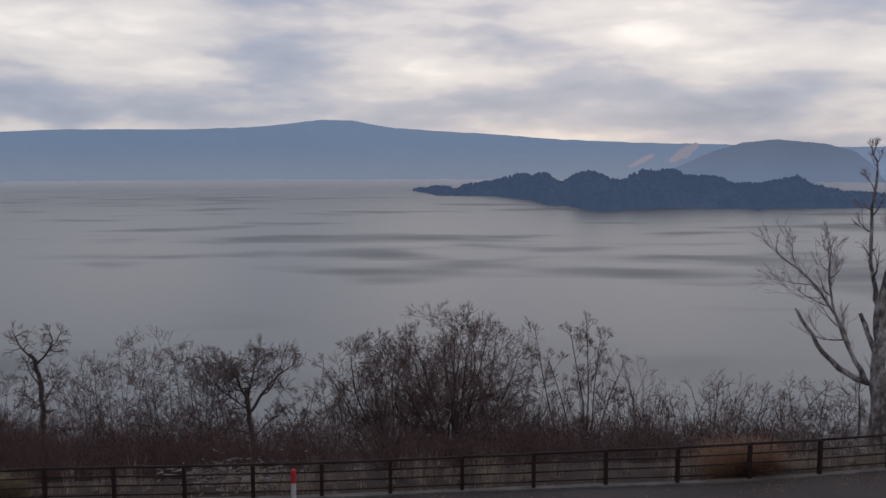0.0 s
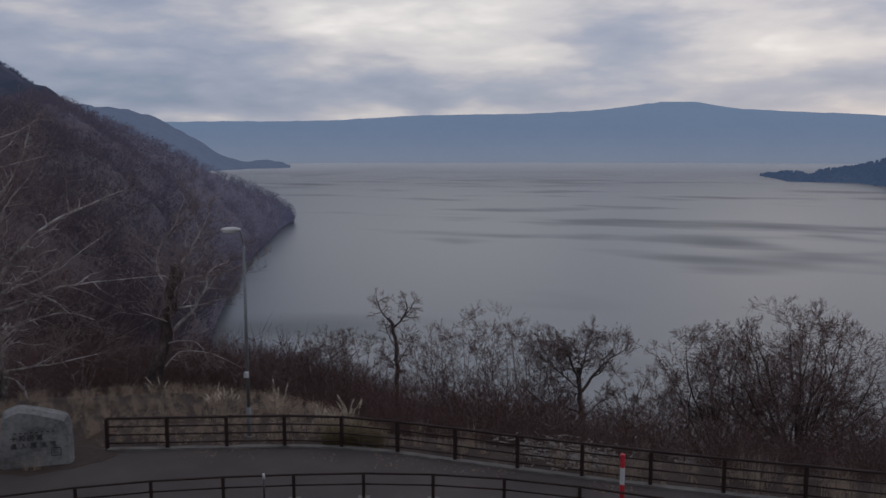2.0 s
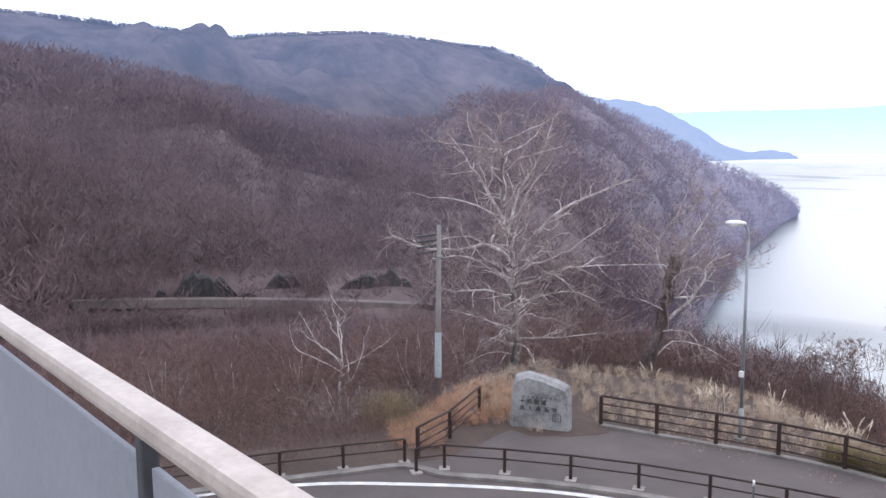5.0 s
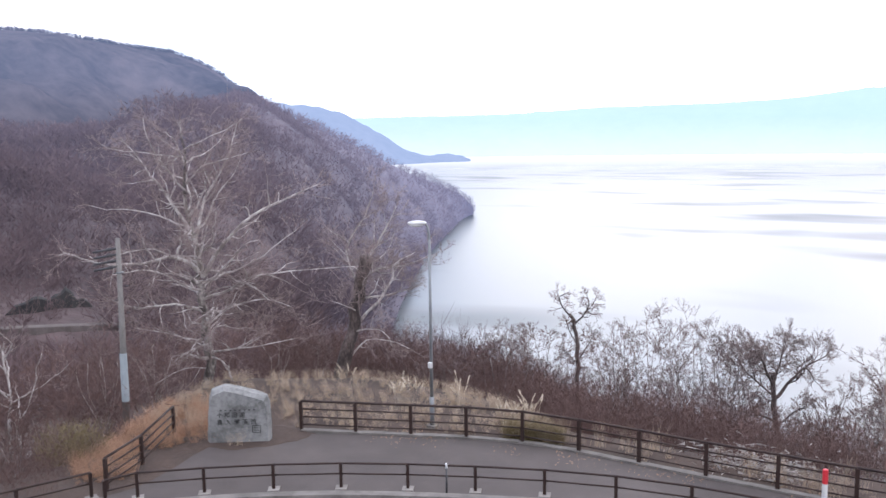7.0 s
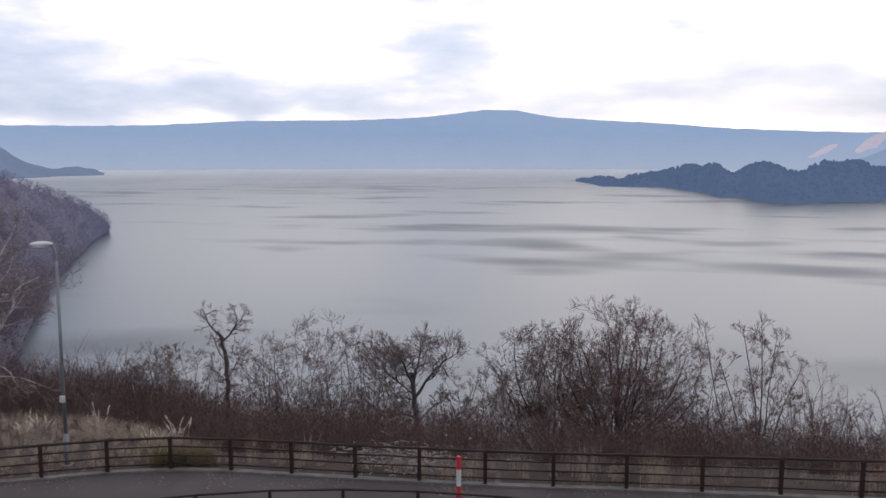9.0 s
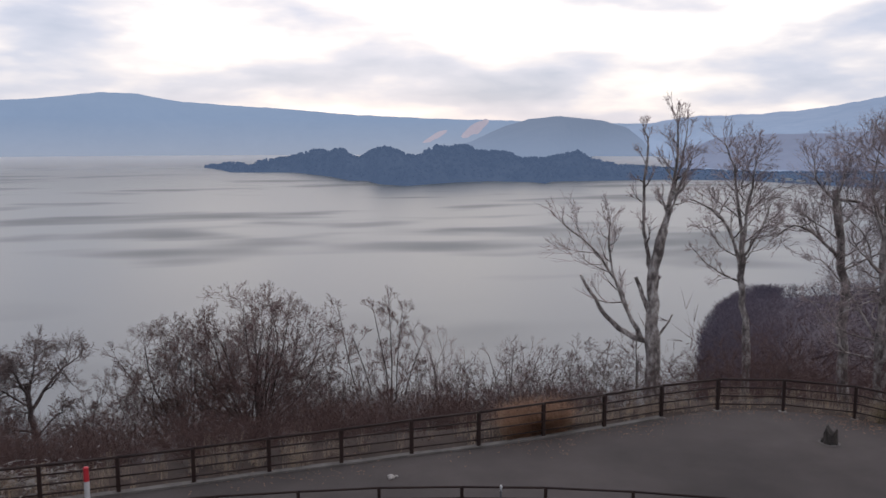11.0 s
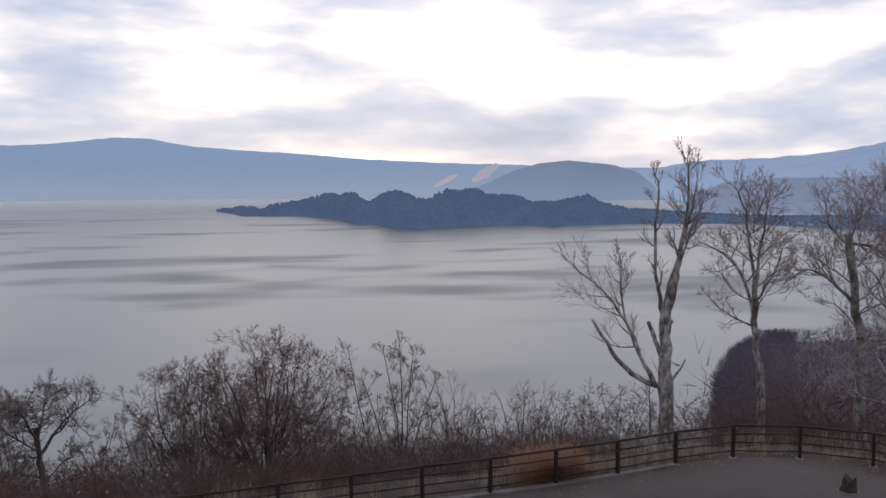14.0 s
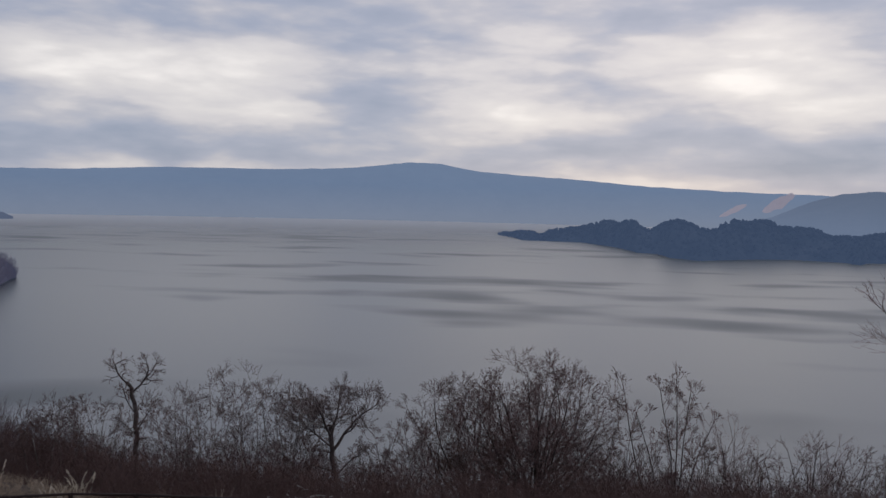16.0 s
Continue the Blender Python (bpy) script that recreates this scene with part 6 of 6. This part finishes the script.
def utility_pole():
    p = polar(56.2, 29.5)
    root = thing("utility_pole", Matrix.Translation((p.x, p.y, ground_z(56.2, 29.5) - 0.2)), "weathered concrete utility pole with insulators", "utility pole")
    top = rise(-6.05, 29.5) - ground_z(56.2, 29.5) + 0.2
    bm = bmesh.new()
    tube_bm(bm, (-0.06, -0.12, 0), (-0.08, 0, top), 0.12, 0.075, 16)
    part("shaft", bm, POLE_CONCRETE, root, shade=True)
    bm = bmesh.new()
    tube_bm(bm, (-0.063, -0.1, 1.25), (-0.066, -0.08, 2.9), 0.126, 0.117, 16, caps=False)
    part("guard_sleeve", bm, SLEEVE, root, "bluish grey sleeve round the foot", shade=True)
    for k in range(4):
        z = top - 0.32 - 0.2 * k
        arm = part("insulator_arm", tube_bm(bmesh.new(), (-0.08, 0, z), (-0.5, -0.66, z - 0.1), 0.04, 0.036, 8), DARK_STEEL, root, shade=True)
        bm = bmesh.new()
        for j in range(3):
            q = Vector((-0.2 - 0.03 * j, -0.17 - 0.045 * j, z - 0.03))
            tube_bm(bm, q, q + Vector((-0.018, -0.026, -0.004)), 0.075, 0.055, 10)
        part("insulator", bm, DARK_STEEL, arm, "dark glazed insulator", shade=True)
    for k in range(7):
        z = 2.9 + k * 0.45
        if z < top - 0.3:
            s = 1 if k % 2 else -1
            part("step_bolt", tube_bm(bmesh.new(), (s * 0.055 - 0.03, s * 0.083, z), (s * 0.13 - 0.03, s * 0.19, z), 0.016, 0.016, 6), DARK_STEEL, root)
    bm = bmesh.new()
    tube_bm(bm, (-0.07, 0, top - 1.15), (-0.07, 0, top - 1.1), 0.125, 0.125, 16)
    part("band", bm, GALVANISED, root, shade=True)


utility_pole()


def letters(text, size, mat_, parent, m, name="lettering", depth=0.006):
    cu = bpy.data.curves.new(name, "FONT")
    cu.body, cu.size, cu.extrude, cu.align_x, cu.align_y = text, size, depth, "CENTER", "CENTER"
    ob = new(name, cu)
    ob.parent = parent
    ob.matrix_local = m
    cu.materials.append(mat_)
    return ob


def inscribed_stone():
    a, b_ = Vector((-20.05, 16.05, 0)), Vector((-18.56, 17.2, 0))
    c = (a + b_) / 2
    turn = math.atan2(b_.y - a.y, b_.x - a.x)
    root = thing("inscribed_stone", Matrix.Translation((c.x, c.y, -0.05)) @ Matrix.Rotation(turn, 4, "Z"), "rough grey granite monument with carved inscription", "monument")
    w = (b_ - a).length / 2
    outline = [(-w, 0), (-w * 0.99, 0.5), (-w * 0.97, 1.0), (-w * 0.95, 1.36), (-w * 0.84, 1.62), (-w * 0.45, 1.77), (0, 1.68), (w * 0.5, 1.54), (w * 0.88, 1.41), (w * 0.96, 1.18), (w * 0.985, 0.6), (w, 0)]
    bm = bmesh.new()
    grid = []
    for layer, (y, shrink) in enumerate([(-0.24, 0.965), (-0.27, 0.93), (-0.1, 1.0), (0.16, 1.0), (0.3, 0.93)]):
        grid.append([bm.verts.new((x * shrink, y + 0.02 * noise.noise(Vector((x * 3, z * 3, y))), z * (shrink if z > 0.1 else 1))) for x, z in outline])
    order = [grid[1], grid[2], grid[3], grid[4]]
    for ga, gb in zip(order, order[1:]):
        for i in range(len(outline) - 1):
            bm.faces.new((ga[i], ga[i + 1], gb[i + 1], gb[i]))
    bmesh.ops.delete(bm, geom=grid[0], context="VERTS")
    bm.faces.new(list(reversed(grid[1])))
    bm.faces.new(grid[4])
    bmesh.ops.triangulate(bm, faces=[f for f in bm.faces if len(f.verts) > 4])
    bmesh.ops.subdivide_edges(bm, edges=bm.edges[:], cuts=2, use_grid_fill=True)
    for v in bm.verts:
        f = 1.0 if v.co.y > -0.2 else 0.15
        v.co += 0.05 * f * noise.noise_vector(v.co * 2.3) + 0.02 * f * noise.noise_vector(v.co * 7)
    bmesh.ops.recalc_face_normals(bm, faces=bm.faces[:])
    part("block", bm, GRANITE, root, shade=False)
    face = Matrix.Translation((0, -0.285, 0)) @ Matrix.Rotation(radians(90), 4, "X")
    for row, (text, x0, pitch, z) in enumerate((("十和田湖", -0.55, 0.22, 0.9), ("奥入瀬渓流", -0.55, 0.25, 0.68))):
        for k, ch in enumerate(text):
            letters(ch, 0.18, CARVED, root, face @ Matrix.Translation((x0 + pitch * k, z, 0)), "carved_letter")
    for k in range(8):
        bm = bmesh.new()
        box_bm(bm, (0.06, 0.008, 0.03), (-0.5 + 0.14 * k, -0.288, 1.06))
        part("small_carving", bm, CARVED, root)
    bm = bmesh.new()
    for s in (-1, 1):
        box_bm(bm, (0.018, 0.008, 0.24), (0.53 + s * 0.12, -0.288, 0.46))
        box_bm(bm, (0.25, 0.008, 0.018), (0.53, -0.288, 0.46 + s * 0.11))
    part("square_seal", bm, CARVED, root)
    for k in range(3):
        bm = bmesh.new()
        box_bm(bm, (0.15, 0.006, 0.012), (0.53, -0.288, 0.41 + 0.05 * k))
        part("seal_line", bm, CARVED, root)


inscribed_stone()


def snow_pole():
    root = thing("snow_pole", Matrix.Translation((-3.42, 19.45, 0.0)), "red and white banded snow marker post by the kerb", "marker post")
    top = rise(-20.62, 19.75)
    z, k = 0.0, 0
    while z < top - 0.02:
        h = min(0.42, top - z)
        bm = bmesh.new()
        tube_bm(bm, (0, 0, z), (0, 0, z + h), 0.06, 0.06, 16)
        n_ = round((top - z) / 0.42)
        part("band", bm, RED_PAINT if n_ % 2 else WHITE_ENAMEL, root, "red band" if n_ % 2 else "white band", shade=False)
        z += h
        k += 1
    bm = bmesh.new()
    bmesh.ops.create_uvsphere(bm, u_segments=16, v_segments=8, radius=0.062, matrix=Matrix.Translation((0, 0, top)) @ Matrix.Diagonal((1, 1, 0.5, 1)))
    part("cap", bm, RED_PAINT, root, shade=True)


snow_pole()


def sign_post():
    p = Vector((18.74, 17.55, 0))
    root = thing("sign_post", Matrix.Translation(p), "round weathered wooden name post with white cap", "sign post")
    top = rise(-14.2, p.length)
    bm = bmesh.new()
    tube_bm(bm, (0, 0, 0), (0, 0, top - 0.1), 0.15, 0.145, 20)
    part("post", bm, WEATHERED, root, shade=True)
    bm = bmesh.new()
    bmesh.ops.create_uvsphere(bm, u_segments=20, v_segments=8, radius=1, matrix=Matrix.Translation((0, 0, top - 0.1)) @ Matrix.Diagonal((0.165, 0.165, 0.1, 1)))
    part("cap", bm, WHITE_ENAMEL, root, "white domed cap", shade=True)
    to_eye = math.atan2(-p.y, -p.x)
    m0 = Matrix.Rotation(to_eye + math.pi / 2, 4, "Z")
    for k, ch in enumerate("発荷峠"):
        letters(ch, 0.2, LETTER_WHITE, root, m0 @ Matrix.Translation((0, -0.155, top - 0.5 - 0.42 * k)) @ Matrix.Rotation(radians(90), 4, "X"), "white_letter")
    for k in range(3):
        bm = bmesh.new()
        box_bm(bm, (0.05, 0.01, 0.035), (0, 0, 0))
        q = part("small_writing", bm, LETTER_WHITE, root)
        q.matrix_local = m0 @ Matrix.Translation((0, -0.155, top - 1.62 - 0.07 * k))
    q = Vector((18.58, 17.25, 0))
    root2 = thing("log_stool", Matrix.Translation(q), "short log stool with a pale sawn top", "stool")
    bm = bmesh.new()
    tube_bm(bm, (0, 0, 0), (0, 0, 0.36), 0.21, 0.2, 18)
    part("log", bm, ROTTEN, root2, shade=True)
    bm = bmesh.new()
    tube_bm(bm, (0, 0, 0.36), (0, 0, 0.4), 0.215, 0.205, 18)
    part("seat", bm, PALE_CHIP, root2, "pale top")
    bm = bmesh.new()
    tube_bm(bm, (0, 0, -0.02), (0, 0, 0.02), 0.3, 0.27, 18)
    part("collar", bm, CONCRETE, root2)


sign_post()


def stump(x, y, r, h, jag, seed, label):
    root = thing("stump", Matrix.Translation((x, y, 0)), label, "stump", "old stumps on the terrace")
    bm = bmesh.new()
    g = random.Random(seed)
    tube_bm(bm, (0, 0, -0.02), (0, 0, h), r * 1.1, r * 0.95, 22)
    bmesh.ops.subdivide_edges(bm, edges=bm.edges[:], cuts=2, use_grid_fill=True)
    for v in bm.verts:
        a = math.atan2(v.co.y, v.co.x)
        k = 1 + 0.42 * noise.noise(Vector((math.cos(a) * 1.8, math.sin(a) * 1.8, seed + v.co.z * 2))) + 0.03 * math.sin(a * 7 + seed)
        v.co.x *= k
        v.co.y *= k
        if v.co.z > h * 0.5:
            v.co.z += h * jag * (1.1 * noise.noise(Vector((v.co.x * 6, v.co.y * 6, seed))) - 0.8 * max(0.0, 1 - abs(v.co.x + 0.4 * v.co.y) / (0.3 * r)))
    part("wood", bm, ROTTEN, root)
    bm = bmesh.new()
    bmesh.ops.create_circle(bm, cap_ends=True, segments=24, radius=r * 1.6)
    for v in bm.verts:
        v.co *= 1 + 0.15 * noise.noise(v.co * 4 + Vector((seed, 0, 0)))
        v.co.z = 0.012
    part("concrete_ring", bm, CONCRETE, root)


stump(16.8, 20.4, 0.19, 0.42, 1.0, 3, "split rotten tree stump set in the asphalt")
stump(18.75, 16.15, 0.19, 0.36, 0.2, 9, "worn round tree stump set in a concrete ring")


def delineator(x, y):
    root = thing("delineator", Matrix.Translation((x, y, 0.0)), "thin grey road marker post with white top", "marker post", "road marker posts")
    part("post", tube_bm(bmesh.new(), (0, 0, 0), (0, 0, 0.68), 0.025, 0.025, 12), DARK_STEEL, root, shade=True)
    part("reflector", tube_bm(bmesh.new(), (0, 0, 0.68), (0, 0, 0.82), 0.03, 0.028, 12), WHITE_ENAMEL, root, "white reflector sleeve", shade=True)


for x, y in [(-11.8, 16.75), (16.1, 13.1), (5.9, 18.0)]:
    delineator(x, y)


def loose_stone(x, y, size, seed):
    bm = bmesh.new()
    bmesh.ops.create_icosphere(bm, subdivisions=2, radius=size)
    for v in bm.verts:
        v.co *= 1 + 0.35 * noise.noise(v.co * (1.6 / size) + Vector((seed, 0, 0)))
        v.co.z = max(0.0, v.co.z * 0.7 + size * 0.35)
    ob = part("stone", bm, PALE_CHIP, None)
    ob.location = (x, y, 0)
    tagged(ob, "small pale stone lying on the asphalt", "stone", "loose stones on the asphalt")


for x, y, size, seed in [(3.79, 20.93, 0.1, 1), (3.95, 20.98, 0.05, 2), (10.6, 17.9, 0.035, 3)]:
    loose_stone(x, y, size, seed)


# ============ the building the view is taken from ============
def building():
    turn = Matrix.Rotation(radians(5.6), 4, "Z")
    root = thing("lookout_building", turn, "plastered lookout building with a roof deck", "building")
    bm = bmesh.new()
    box_bm(bm, (24, 12, 7.3), (0, -5.55, 3.65 - 0.1), bevel=0.02)
    part("wall", bm, PLASTER, root)
    bm = bmesh.new()
    box_bm(bm, (24.3, 12.3, 0.2), (0, -5.55, 7.36), bevel=0.02)
    part("roof_deck", bm, CONCRETE, root)
    for turn_, a, b_ in ((5.6, -11.6, 0.0), (-7.0, 0.0, 11.6)):
        railing(Matrix.Rotation(radians(turn_), 4, "Z") @ Matrix.Translation((0, 0.43, 7.46)), a, b_)


def railing(m, a, b_):
    rail = thing("balcony_railing", m, "cream-painted balcony railing with grey panels", "railing", "balcony railings")
    h = 8.602 - 7.46
    bm = bmesh.new()
    box_bm(bm, (b_ - a, 0.053, 0.04), ((a + b_) / 2, 0, h - 0.02), bevel=0.012)
    part("handrail", bm, RAIL_PAINT, rail, "cream-painted flat handrail")
    count = 10
    step = (b_ - a - 0.4) / (count - 1)
    for k in range(count):
        x = a + 0.2 + step * k
        bm = bmesh.new()
        box_bm(bm, (0.028, 0.028, h - 0.04), (x, 0.0, (h - 0.04) / 2), bevel=0.005)
        part("baluster", bm, DARK_STEEL, rail)
        if k < count - 1:
            bm = bmesh.new()
            box_bm(bm, (step - 0.06, 0.012, h - 0.2), (x + step / 2, 0.0, (h - 0.04) / 2 + 0.03), bevel=0.003)
            part("panel", bm, PANEL, rail, "plain grey panel")


building()
